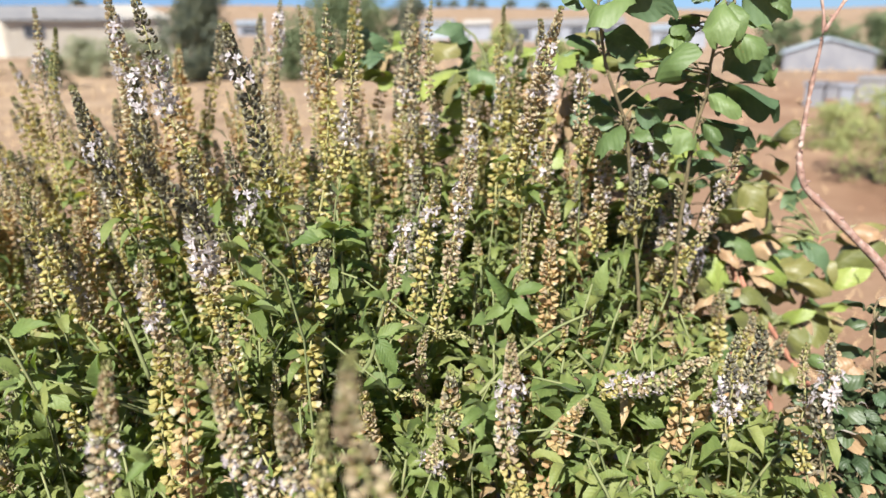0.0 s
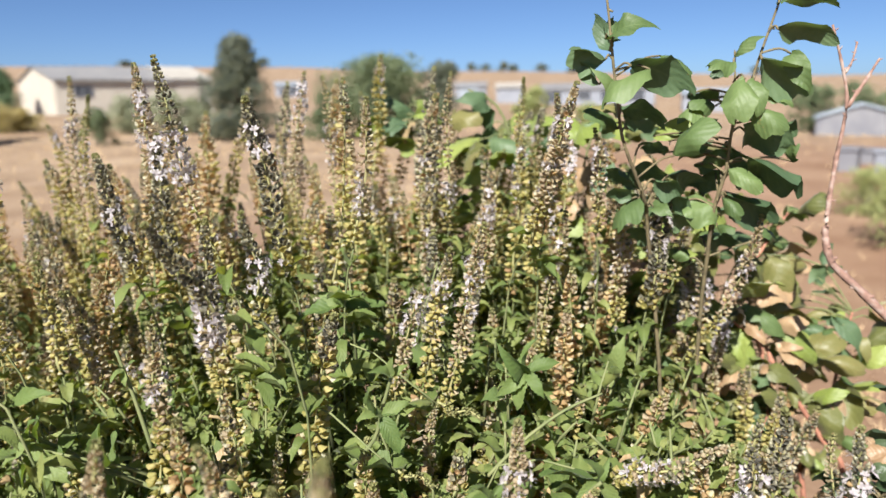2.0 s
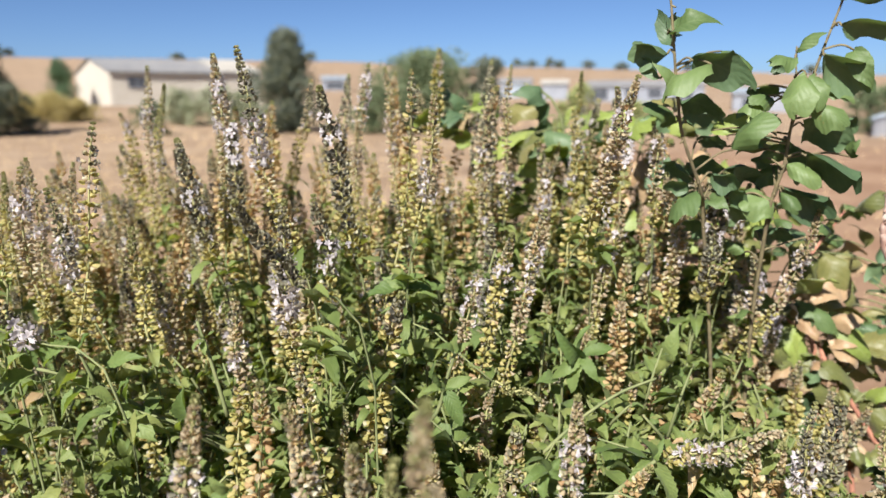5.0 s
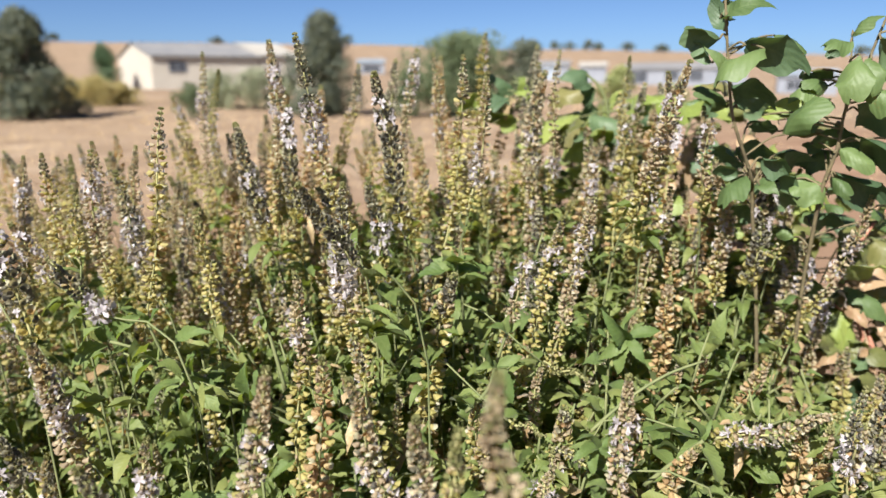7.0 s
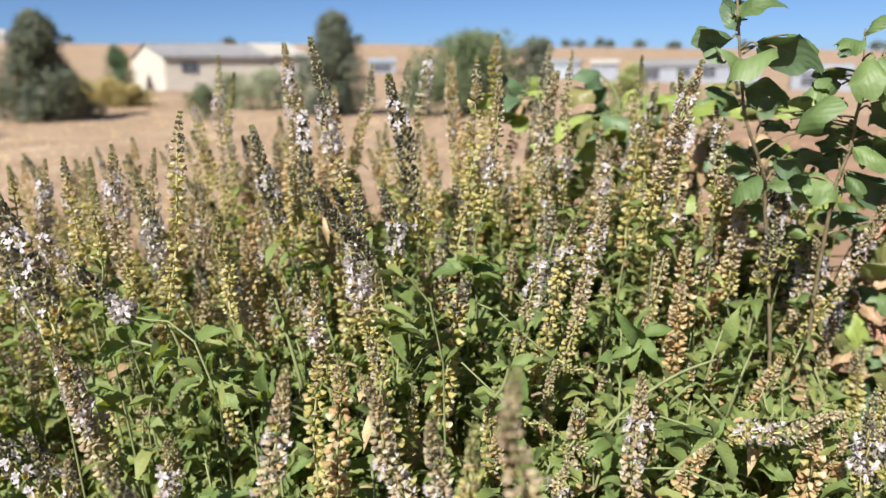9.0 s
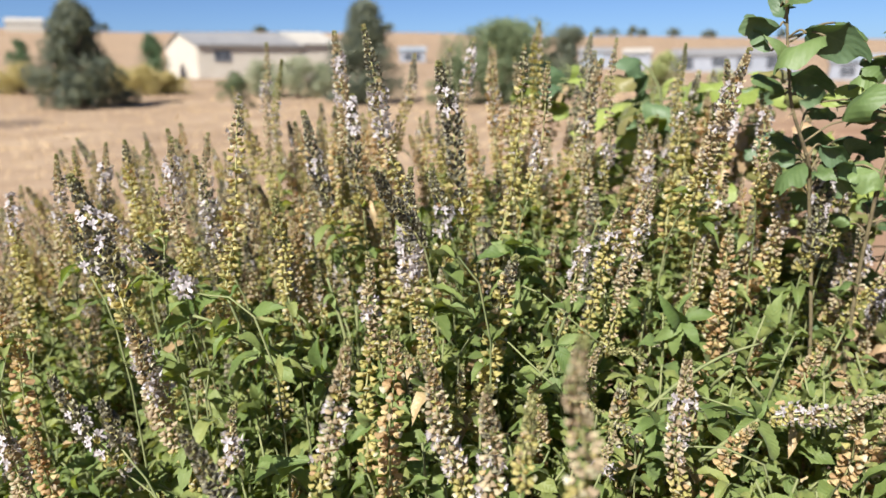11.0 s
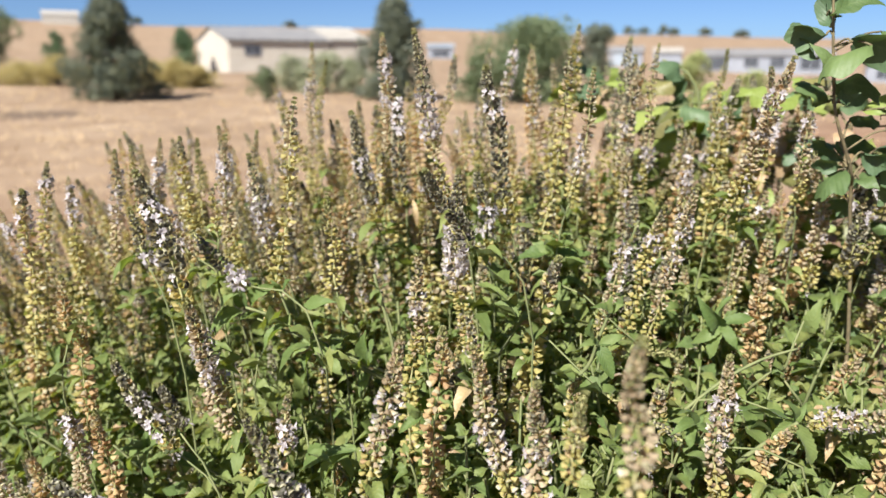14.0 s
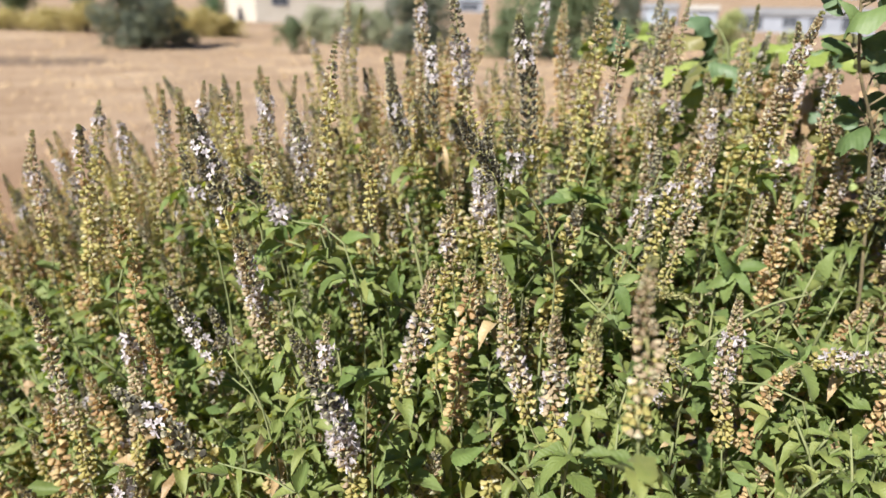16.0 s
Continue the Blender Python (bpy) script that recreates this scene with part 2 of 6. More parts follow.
M_GROUND = ground_mat()
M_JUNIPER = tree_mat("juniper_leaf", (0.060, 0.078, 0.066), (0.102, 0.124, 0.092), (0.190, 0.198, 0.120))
M_CYPRESS = tree_mat("cypress_leaf", (0.045, 0.085, 0.045), (0.075, 0.13, 0.065), (0.12, 0.18, 0.085))
M_ROUND = tree_mat("broad_leaf", (0.068, 0.100, 0.050), (0.116, 0.155, 0.077), (0.179, 0.210, 0.110))
M_YELLOW = tree_mat("yellow_shrub_leaf", (0.265, 0.229, 0.078), (0.393, 0.322, 0.126), (0.491, 0.416, 0.221))
M_GREY = tree_mat("grey_shrub_leaf", (0.17, 0.20, 0.125), (0.26, 0.285, 0.18), (0.34, 0.35, 0.25))
M_FEATHER = tree_mat("feathery_leaf", (0.172, 0.210, 0.075), (0.274, 0.309, 0.122), (0.385, 0.387, 0.168))
M_TRUNK = rough_mat("trunk_bark", [(0.3, (0.08, 0.06, 0.045)), (0.7, (0.17, 0.13, 0.10))], 8.0, dist=0.02)
M_CREAM = rough_mat("cream_sheet", [(0.35, (0.375, 0.342, 0.290)), (0.65, (0.410, 0.380, 0.335))], 1.2, rough=0.55, bump=0.1, dist=0.01)
M_ROOF = rough_mat("grey_roof_sheet", [(0.35, (0.161, 0.161, 0.166)), (0.65, (0.215, 0.210, 0.207))], 0.8, rough=0.45, bump=0.1, dist=0.01)
M_PALE = rough_mat("pale_roof_sheet", [(0.35, (0.294, 0.274, 0.243)), (0.65, (0.342, 0.323, 0.290))], 0.8, rough=0.5, bump=0.1, dist=0.01)
# white dimmed to blue-grey: haze over the far sheds put into the colour
M_WHITE = rough_mat("hazed_white_wall", [(0.35, (0.160, 0.174, 0.204)), (0.65, (0.200, 0.212, 0.242))], 0.7, rough=0.6, bump=0.1, dist=0.01)
M_BLUE = rough_mat("blue_grey_sheet", [(0.35, (0.168, 0.204, 0.246)), (0.65, (0.252, 0.281, 0.312))], 0.9, rough=0.5, bump=0.1, dist=0.01)
M_GLASS = rough_mat("dark_window", [(0.35, (0.03, 0.035, 0.045)), (0.65, (0.06, 0.065, 0.075))], 2.0, rough=0.15, bump=0.0)
M_GREYWALL = rough_mat("weathered_grey_sheet", [(0.35, (0.115, 0.118, 0.138)), (0.65, (0.155, 0.157, 0.171))], 1.1, rough=0.6, bump=0.1, dist=0.01)
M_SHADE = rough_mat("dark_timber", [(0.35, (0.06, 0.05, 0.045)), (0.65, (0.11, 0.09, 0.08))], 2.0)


# ---- mesh helpers ----
class Soup:
    """Gathers vertices, faces, slots and uvs, and makes one mesh of them."""

    def __init__(self):
        self.v, self.f, self.s, self.uv = [], [], [], []

    def add(self, verts, faces, slot=0, uvs=None):
        n = len(self.v)
        self.v.extend(verts)
        for face in faces:
            self.f.append([n + i for i in face])
            self.s.append(slot)
            self.uv.extend([uvs[i] for i in face] if uvs else [(0.5, 0.5)] * len(face))

    def mesh(self, name, mats, smooth=True):
        me = bpy.data.meshes.new(name)
        me.from_pydata([tuple(p) for p in self.v], [], self.f)
        for mat in mats:
            me.materials.append(mat)
        me.polygons.foreach_set("material_index", self.s)
        me.polygons.foreach_set("use_smooth", [smooth] * len(self.f))
        layer = me.uv_layers.new(name="uv")
        layer.data.foreach_set("uv", np.array(self.uv, dtype=np.float32).ravel())
        me.update()
        return me


def part(name, me, parent, label="", at=None):
    ob = new(name, me)
    ob.parent = parent
    if at is not None:
        ob.matrix_basis = at
    if label:
        ob["label"] = label
    return ob


def thing(name, label, category, group="", at=None, kind=""):
    ob = new(name)
    if at is not None:
        ob.matrix_basis = at
    return tagged(ob, label, category, group, kind)


def aim(way, up=(0, 0, 1)):
    """A turn whose z runs along way."""
    z = Vector(way).normalized()
    x = Vector(up).cross(z)
    if x.length < 1e-4:
        x = Vector((1, 0, 0))
    x.normalize()
    y = z.cross(x)
    return Matrix((x, y, z)).transposed()


def tube(soup, path, radii, sides=6, slot=0):
    """A tapering round stem along a path."""
    rings = []
    n = len(path)
    for i, p in enumerate(path):
        way = Vector(path[min(i + 1, n - 1)]) - Vector(path[max(i - 1, 0)])
        turn = aim(way)
        rings.append([Vector(p) + turn @ Vector((math.cos(a) * radii[i], math.sin(a) * radii[i], 0)) for a in [6.2832 * k / sides for k in range(sides)]])
    verts = [v for ring in rings for v in ring]
    faces = [(i * sides + k, i * sides + (k + 1) % sides, (i + 1) * sides + (k + 1) % sides, (i + 1) * sides + k) for i in range(n - 1) for k in range(sides)]
    faces += [tuple(range(sides))[::-1], tuple((n - 1) * sides + k for k in range(sides))]
    soup.add(verts, faces, slot)


def smooth_path(points, steps=5):
    """A soft curve through a few points."""
    pts = [Vector(p) for p in points]
    out = []
    for i in range(len(pts) - 1):
        a, b, c, d = pts[max(i - 1, 0)], pts[i], pts[i + 1], pts[min(i + 2, len(pts) - 1)]
        for k in range(steps):
            t = k / steps
            out.append(0.5 * (2 * b + (c - a) * t + (2 * a - 5 * b + 4 * c - d) * t * t + (3 * b - a - 3 * c + d) * t ** 3))
    return out + [pts[-1]]


def blade(soup, m, length, width, fold=0.25, droop=0.3, teeth=0.0, rows=8, broad=0.45, curl=0.0, slot=0, wavy=0.0, rng=random):
    """A leaf along +y with its face to +z, laid by the matrix m."""
    verts, uvs, faces = [], [], []
    ph = rng.uniform(0, 6.28)
    for i in range(rows + 1):
        v = i / rows
        w = width * 0.5 * math.sin(math.pi * v ** (0.78 if broad < 0.5 else 0.7)) ** (0.9 if broad < 0.5 else 0.66) if 0 < v < 1 else 0.0
        if v <= 0:
            w = width * 0.06
        if teeth and 0 < i < rows:
            w *= 1 + (teeth if i % 2 else -teeth)
        bend = droop * v * v
        y, z = length * (v - 0.35 * abs(bend) * v), -length * bend * 0.8
        for k, u in ((0, -1.0), (1, -0.5), (2, 0.0), (3, 0.5), (4, 1.0)):
            up = abs(u) * w * fold - curl * (abs(u) ** 2) * w + wavy * width * math.sin(v * 9 + ph + u * 2) * abs(u)
            verts.append(m @ Vector((u * w * (1 - 0.12 * fold), y, z + up)))
            uvs.append((0.5 + 0.5 * u, v))
    for i in range(rows):
        for k in range(4):
            a = i * 5 + k
            faces.append((a, a + 1, a + 6, a + 5))
    soup.add(verts, faces, slot, uvs)


def arched(m, droop):
    """Turns a leaf up at its base so that its drooping blade ends on the line along +y; gives the turned matrix and the blade's length for a reach of 1."""
    y, z = 1 - 0.35 * droop, 0.8 * droop
    return m @ Matrix.Rotation(math.atan2(z, y), 4, "X"), 1 / math.hypot(y, z)


# ---- ground ----
def land(x, y):
    """The height of the land: level by the garden, a gentle cross fall, then a long dry rise to a ridge."""
    r, a = math.hypot(x, y), math.degrees(math.atan2(x, y))
    near = float(np.interp(a, [-90, -31, 0, 26, 60], [1.0, 0.85, 0.0, -1.5, -2.0]))
    ridge = 1.4 + 300 * math.tan(radians(float(np.interp(a, [-120, -44, -15, 4.5, 26, 60, 120], [2.0, 2.95, 2.6, 2.0, 1.15, 1.0, 1.4]))))
    s = min(max((r - 22) / 36, 0), 1)
    s = s * s * (3 - 2 * s)
    q = min(max((r - 75) / 225, 0), 1)
    q = q ** 1.25
    z = near * s + (ridge - near) * q
    if r > 300:
        z -= (r - 300) * 0.01
    lump = noise.noise((x * 0.3, y * 0.3, 0.0)) * 0.05 * min(r / 8, 1.0) + noise.noise((x * 0.02, y * 0.02, 3.0)) * 0.8 * min(max((r - 60) / 200, 0), 1)
    return z + lump


def make_ground():
    radii = [0.0, 0.6, 1.2, 1.8, 2.5, 3.2, 4, 5, 6, 7, 8.5, 10, 12, 14, 16.5, 19, 22, 25, 28, 32, 36, 41, 46, 52, 58, 66, 75, 86, 100, 120, 145, 175, 210, 250, 280, 300, 320, 380, 600, 1200, 2500]
    seg = 144
    soup = Soup()
    verts = [(0, 0, land(0, 0))]
    for r in radii[1:]:
        for k in range(seg):
            a = 6.283185 * k / seg
            x, y = r * math.sin(a), r * math.cos(a)
            verts.append((x, y, land(x, y)))
    faces = [(0, 1 + (k + 1) % seg, 1 + k) for k in range(seg)]
    for i in range(len(radii) - 2):
        for k in range(seg):
            a, b = 1 + i * seg + k, 1 + i * seg + (k + 1) % seg
            faces.append((a, b, b + seg, a + seg))
    soup.add(verts, faces)
    return tagged(new("ground", soup.mesh("ground", [M_GROUND])), "dry tan grassland and bare reddish soil rising to a ridge", "ground", kind="structure")


make_ground()


def place(az, dist):
    x, y = dist * math.sin(radians(az)), dist * math.cos(radians(az))
    return Vector((x, y, land(x, y)))


# ---- far buildings ----
def box(soup, x0, x1, y0, y1, z0, z1, slot=0):
    v = [(x0, y0, z0), (x1, y0, z0), (x1, y1, z0), (x0, y1, z0), (x0, y0, z1), (x1, y0, z1), (x1, y1, z1), (x0, y1, z1)]
    soup.add(v, [(0, 3, 2, 1), (4, 5, 6, 7), (0, 1, 5, 4), (1, 2, 6, 5), (2, 3, 7, 6), (3, 0, 4, 7)], slot)


def box_mesh(name, size, mat):
    soup = Soup()
    box(soup, *size)
    return soup.mesh(name, [mat], False)


def ribbed(soup, a, b, up, out, pitch=0.38, depth=0.03, thick=0.06):
    """A ribbed metal sheet from a to b, rising by up, its ribs standing out along out: one closed sheet."""
    a, b, up, out = Vector(a), Vector(b), Vector(up), Vector(out)
    n = max(2, int((b - a).length / pitch))
    prof = []
    for k in range(n):
        for u, d in ((0.0, 0.0), (0.62, 0.0), (0.70, depth), (0.92, depth)):
            prof.append(a.lerp(b, (k + u) / n) + out * d)
    prof.append(b.copy())
    m = len(prof)
    back_ = [a - out * thick, b - out * thick]
    verts = prof + [q + up for q in prof] + back_ + [q + up for q in back_]
    faces = [(k, k + 1, m + k + 1, m + k) for k in range(m - 1)]
    e = 2 * m
    faces += [(e + 1, e, e + 2, e + 3), (e, 0, m, e + 2), (m - 1, e + 1, e + 3, 2 * m - 1)]
    soup.add(verts, faces)


def shed(name, label, at, turn, long, deep, eave, rise, wall, roof, windows=(), door=None, category="shed"):
    """A pitched shed: its long side along x facing -y, its gables at both ends, ribbed sheet walls and roof."""
    p = thing(name, label, category, at=Matrix.Translation(at) @ pose(0, 0, 0, 0, 0, turn))
    t = 0.08
    for nm, ends, out in (("front_wall", ((0, 0, -0.4), (long, 0, -0.4)), (0, -1, 0)), ("back_wall", ((long, deep, -0.4), (0, deep, -0.4)), (0, 1, 0))):
        s = Soup()
        ribbed(s, *ends, (0, 0, eave + 0.4), out)
        part(nm, s.mesh(nm, [wall], False), p)
    for nm, x0 in (("gable_wall", 0.0), ("gable_wall", long - t)):
        s = Soup()
        pts = [(t + 0.002, -0.4), (deep - t - 0.002, -0.4), (deep - t - 0.002, eave), (deep / 2, eave + rise), (t + 0.002, eave)]
        v = [(x0, yy, zz) for yy, zz in pts] + [(x0 + t, yy, zz) for yy, zz in pts]
        s.add(v, [(4, 3, 2, 1, 0), (5, 6, 7, 8, 9)] + [(k, (k + 1) % 5, (k + 1) % 5 + 5, k + 5) for k in range(5)])
        part(nm, s.mesh(nm, [wall], False), p)
    over = 0.18
    for nm, sgn in (("roof_sheet", 1), ("roof_sheet", -1)):
        s = Soup()
        y0 = -over if sgn == 1 else deep + over
        z0 = eave - over * rise / (deep / 2) + 0.08
        ends = [(-over, y0, z0), (long + over, y0, z0)]
        climb = Vector((0, deep / 2 - y0, eave + rise + 0.08 - z0))
        out = Vector((0, -climb.z * sgn, abs(climb.y))).normalized()
        ribbed(s, *(ends if sgn == 1 else ends[::-1]), climb, out, 0.7, 0.04, 0.05)
        part(nm, s.mesh(nm, [roof], False), p)
    s = Soup()
    box(s, -over, long + over, -over - 0.09, -over - 0.002, eave - 0.12, eave + 0.0)
    part("gutter", s.mesh("gutter", [M_ROOF], False), p)
    for x, w, z0, z1 in windows:
        wn = part("window", box_mesh("window", (x, x + w, -0.05, -0.026, z0, z1), M_GLASS), p, "dark window pane")
        s = Soup()
        for b in ((x - 0.06, x, z0 - 0.06, z1 + 0.06), (x + w, x + w + 0.06, z0 - 0.06, z1 + 0.06), (x, x + w, z1, z1 + 0.06), (x, x + w, z0 - 0.06, z0), (x + w / 2 - 0.025, x + w / 2 + 0.025, z0, z1)):
            box(s, b[0], b[1], -0.075, -0.05, b[2], b[3])
        part("window_frame", s.mesh("window_frame", [M_WHITE], False), wn)
    if door:
        part("door", box_mesh("door", (door, door + 2.6, -0.06, -0.027, 0, 2.2), M_BLUE), p, "grey roller door")
    return p


shed("farm_shed", "long cream sheet-metal shed with a grey gabled roof", place(-30.85, 59), 49.0, 8.65, 8.0, 2.45, 1.05, M_CREAM, M_ROOF, windows=((1.35, 1.2, 1.3, 2.0),))
shed("lean_to_shed", "cream outbuilding with a pale roof at the end of the shed", place(-30.85, 59) + Vector((5.76, 6.63, 0)), 49.0, 3.5, 8.2, 2.55, 1.12, M_CREAM, M_PALE)
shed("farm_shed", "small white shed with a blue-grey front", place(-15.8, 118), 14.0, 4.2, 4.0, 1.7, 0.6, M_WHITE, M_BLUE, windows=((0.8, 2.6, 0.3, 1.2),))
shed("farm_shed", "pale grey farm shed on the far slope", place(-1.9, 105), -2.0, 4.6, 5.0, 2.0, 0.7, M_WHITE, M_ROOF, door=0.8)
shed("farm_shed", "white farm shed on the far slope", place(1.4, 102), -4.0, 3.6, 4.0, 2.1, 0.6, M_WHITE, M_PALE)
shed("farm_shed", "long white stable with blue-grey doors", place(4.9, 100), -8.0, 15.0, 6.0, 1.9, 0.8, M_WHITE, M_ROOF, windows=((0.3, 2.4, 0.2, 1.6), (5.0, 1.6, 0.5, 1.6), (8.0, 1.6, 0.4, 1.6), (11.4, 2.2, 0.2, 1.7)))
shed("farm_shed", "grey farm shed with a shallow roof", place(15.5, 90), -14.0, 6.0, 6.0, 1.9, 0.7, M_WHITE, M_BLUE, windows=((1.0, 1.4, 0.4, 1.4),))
shed("farm_shed", "open shed with a pale blue-grey iron roof", place(30.2, 50), 64.0, 7.0, 4.9, 1.2, 0.75, M_GREYWALL, M_BLUE, windows=((0.6, 2.6, 0.2, 1.1),))
shed("farm_shed", "low weathered shed beside the iron roof", place(37.0, 54), 64.0, 7.0, 5.4, 1.2, 0.7, M_GREYWALL, M_BLUE)
shed("house", "white house with a dark blue roof on the ridge", place(-43.0, 280), 40.0, 11.0, 8.0, 2.8, 1.6, M_PALE, M_PALE, category="house")
shed("house", "dark blue roofed house on the ridge", place(-39.6, 282), 36.0, 7.0, 8.0, 2.4, 1.5, M_BLUE, M_BLUE, category="house")

for az, d, w, h, mt, lab in ((26.9, 15.0, 0.30, 0.35, M_GREYWALL, "blue-grey plastic tank in the yard"), (28.9, 14.5, 0.20, 0.36, M_WHITE, "white upright crate in the yard"), (27.9, 16.5, 0.28, 0.24, M_GREYWALL, "weathered grey crate in the yard"), (30.4, 16.0, 0.45, 0.38, M_ROOF, "grey metal cabinet in the yard"), (31.9, 13.5, 0.42, 0.32, M_BLUE, "blue-grey trailer box in the yard")):
    p = thing("storage_box", lab, "box", "boxes in the yard", Matrix.Translation(place(az, d)) @ pose(0, 0, 0, 0, 0, -az - 12))
    part("body", box_mesh("body", (-w / 2, w / 2, -w / 2, w / 2, -0.05, h), mt), p)
    part("lid", box_mesh("lid", (-w / 2 - 0.03, w / 2 + 0.03, -w / 2 - 0.03, w / 2 + 0.03, h + 0.002, h + 0.07), mt), p)
p = thing("timber_wall", "low dark timber wall beside the cypress", "wall", at=Matrix.Translation(place(-35.7, 60.5)) @ pose(0, 0, 0, 0, 0, 24))
part("planks", box_mesh("planks", (0, 2.6, 0, 0.12, -0.2, 0.52), M_SHADE), p)
part("cap", box_mesh("cap", (-0.05, 2.65, -0.03, 0.15, 0.524, 0.60), M_SHADE), p)


# ---- far trees ----
def crown_mesh(name, shape, count, leaf, mat, seed, lobes=9):
    """A crown of many small leaf sprays round uneven lobes; shape gives the half width at a height from 0 to 1."""
    rng = random.Random(seed)
    soup = Soup()
    h, r = shape["h"], shape["r"]
    blobs = []
    for k in range(lobes * 4):
        v = rng.random() ** 0.8
        rr = r * shape["f"](v)
        a, q = rng.uniform(0, 6.283), rng.uniform(0.1, 0.95)
        rr *= 1 + 0.22 * math.sin(3 * a + 9 * v + seed)
        blobs.append((Vector((math.cos(a) * rr * q, math.sin(a) * rr * q, shape["z0"] + v * (h - shape["z0"]))), rng.uniform(0.10, 0.24) * r + 0.05 * h))
    for k in range(count):
        c, s = rng.choice(blobs)
        d = Vector((rng.gauss(0, 1), rng.gauss(0, 1), rng.gauss(0, 1))).normalized()
        p = c + d * s * rng.uniform(0.55, 1.05)
        if p.z < 0.03 * h:
            p.z = 0.03 * h + rng.random() * 0.05 * h
        turn = aim(d + Vector((rng.gauss(0, 0.5), rng.gauss(0, 0.5), rng.gauss(0, 0.5) + 0.5)))
        ln, w = leaf * rng.uniform(0.7, 1.5), leaf * rng.uniform(0.3, 0.6)
        q = [Vector((-w, 0, 0)), Vector((0, -w * 0.5, 0.2 * ln)), Vector((w, 0, 0.1 * ln)), Vector((0, w * 0.4, ln))]
        soup.add([p + turn @ x for x in q], [(0, 1, 3), (1, 2, 3)])
    return soup.mesh(name, [mat], False)


CONE = lambda v: max(0.12, (1 - v) ** 0.75 * (0.75 + 0.6 * min(v * 5, 1) * 0.6))  # noqa: E731
EGG = lambda v: max(0.1, math.sin(math.pi * min(0.98, 0.12 + 0.8 * v)) ** 0.6)  # noqa: E731
CROWN = lambda v: max(0.08, (1 - v * v) ** 0.85) * (0.86 + 0.14 * min(v * 5, 1))  # noqa: E731
SPIRE = lambda v: max(0.10, (1 - v ** 1.5) * (0.9 + 0.22 * math.sin(v * 17))) * (0.8 + 0.2 * min(v * 4, 1))  # noqa: E731
DOME = lambda v: max(0.12, (1 - v * v) ** 0.5)  # noqa: E731


def tree(name, label, az, dist, h, r, f, mat, count, leaf, seed, z0=0.05, category="tree", group="", lobes=9):
    at = Matrix.Translation(place(az, dist)) @ pose(0, 0, 0, 0, 0, seed * 37)
    p = thing(name, label, category, group, at)
    s = Soup()
    rng = random.Random(seed + 5)
    tube(s, [(0, 0, -0.15), (0.02, 0.01, h * 0.25), (0.03 * r, -0.02, h * 0.55), (0, 0, h * 0.85)], [0.07 * r + 0.02, 0.055 * r + 0.015, 0.035 * r + 0.01, 0.01], 7)
    part("trunk", s.mesh("trunk", [M_TRUNK]), p)
    for k in range(7):
        a, z = rng.uniform(0, 6.28), h * rng.uniform(0.15, 0.6)
        e = r * rng.uniform(0.45, 0.8)
        s = Soup()
        tube(s, [(0, 0, z), (math.cos(a) * e * 0.5, math.sin(a) * e * 0.5, z + 0.12 * h), (math.cos(a) * e, math.sin(a) * e, z + 0.2 * h)], [0.025 * r + 0.006, 0.018 * r, 0.006], 5)
        part("limb", s.mesh("limb", [M_TRUNK]), p)
    part("crown", crown_mesh("crown", {"h": h, "r": r, "f": f, "z0": z0 * h}, count, leaf, mat, seed, lobes), p)
    return p


tree("juniper", "dark bluish-green bushy juniper standing on dry grass", -38.8, 30, 3.45, 1.6, CROWN, M_JUNIPER, 13000, 0.13, 1, lobes=26, z0=0.0)
tree("conifer", "tall dark bluish conifer in front of the shed", -18.2, 28.5, 3.45, 1.85, SPIRE, M_JUNIPER, 13000, 0.12, 2, lobes=26, z0=0.0)
tree("shade_tree", "broad round green tree with dense foliage", -7.5, 27.5, 2.65, 2.4, EGG, M_ROUND, 11000, 0.12, 3, lobes=30, z0=0.0)
tree("bush", "low green bush at the foot of the round tree", -11.7, 27.2, 1.6, 0.8, DOME, M_ROUND, 2500, 0.10, 4, category="bush")
tree("shade_tree", "dusky green tree behind the round tree", -2.6, 46, 3.3, 1.7, EGG, M_JUNIPER, 4500, 0.16, 5, z0=0.2)
tree("bush", "olive-green bush in the dry field", 4.4, 42, 1.9, 1.2, DOME, M_FEATHER, 2500, 0.13, 6, category="bush")
tree("bush", "small olive bush in the dry field", 8.6, 45, 1.2, 1.0, DOME, M_FEATHER, 1500, 0.13, 16, category="bush")
tree("shade_tree", "dusky green round tree near the fence line", -46.6, 58, 4.2, 2.3, EGG, M_ROUND, 5000, 0.18, 7, z0=0.12)
tree("cypress", "small dark green conical cypress", -42.3, 72, 3.1, 1.5, CONE, M_CYPRESS, 2500, 0.14, 8)
tree("cypress", "dark green conical cypress beside the shed", -34.1, 61.0, 3.2, 1.85, CONE, M_CYPRESS, 4000, 0.14, 9)
tree("bush", "small round green bush in front of the shed", -28.3, 27.5, 1.15, 0.72, DOME, M_ROUND, 2200, 0.07, 10, category="bush")
for k, (az, d, h, r) in enumerate(((-26.2, 34, 1.5, 1.3), (-23.6, 33, 1.6, 1.4), (-21.6, 35, 1.3, 1.1))):
    tree("shrub", "grey-green airy shrub in front of the shed", az, d, h, r, DOME, M_GREY, 2600, 0.10, 20 + k, category="shrub", group="grey shrubs by the shed")
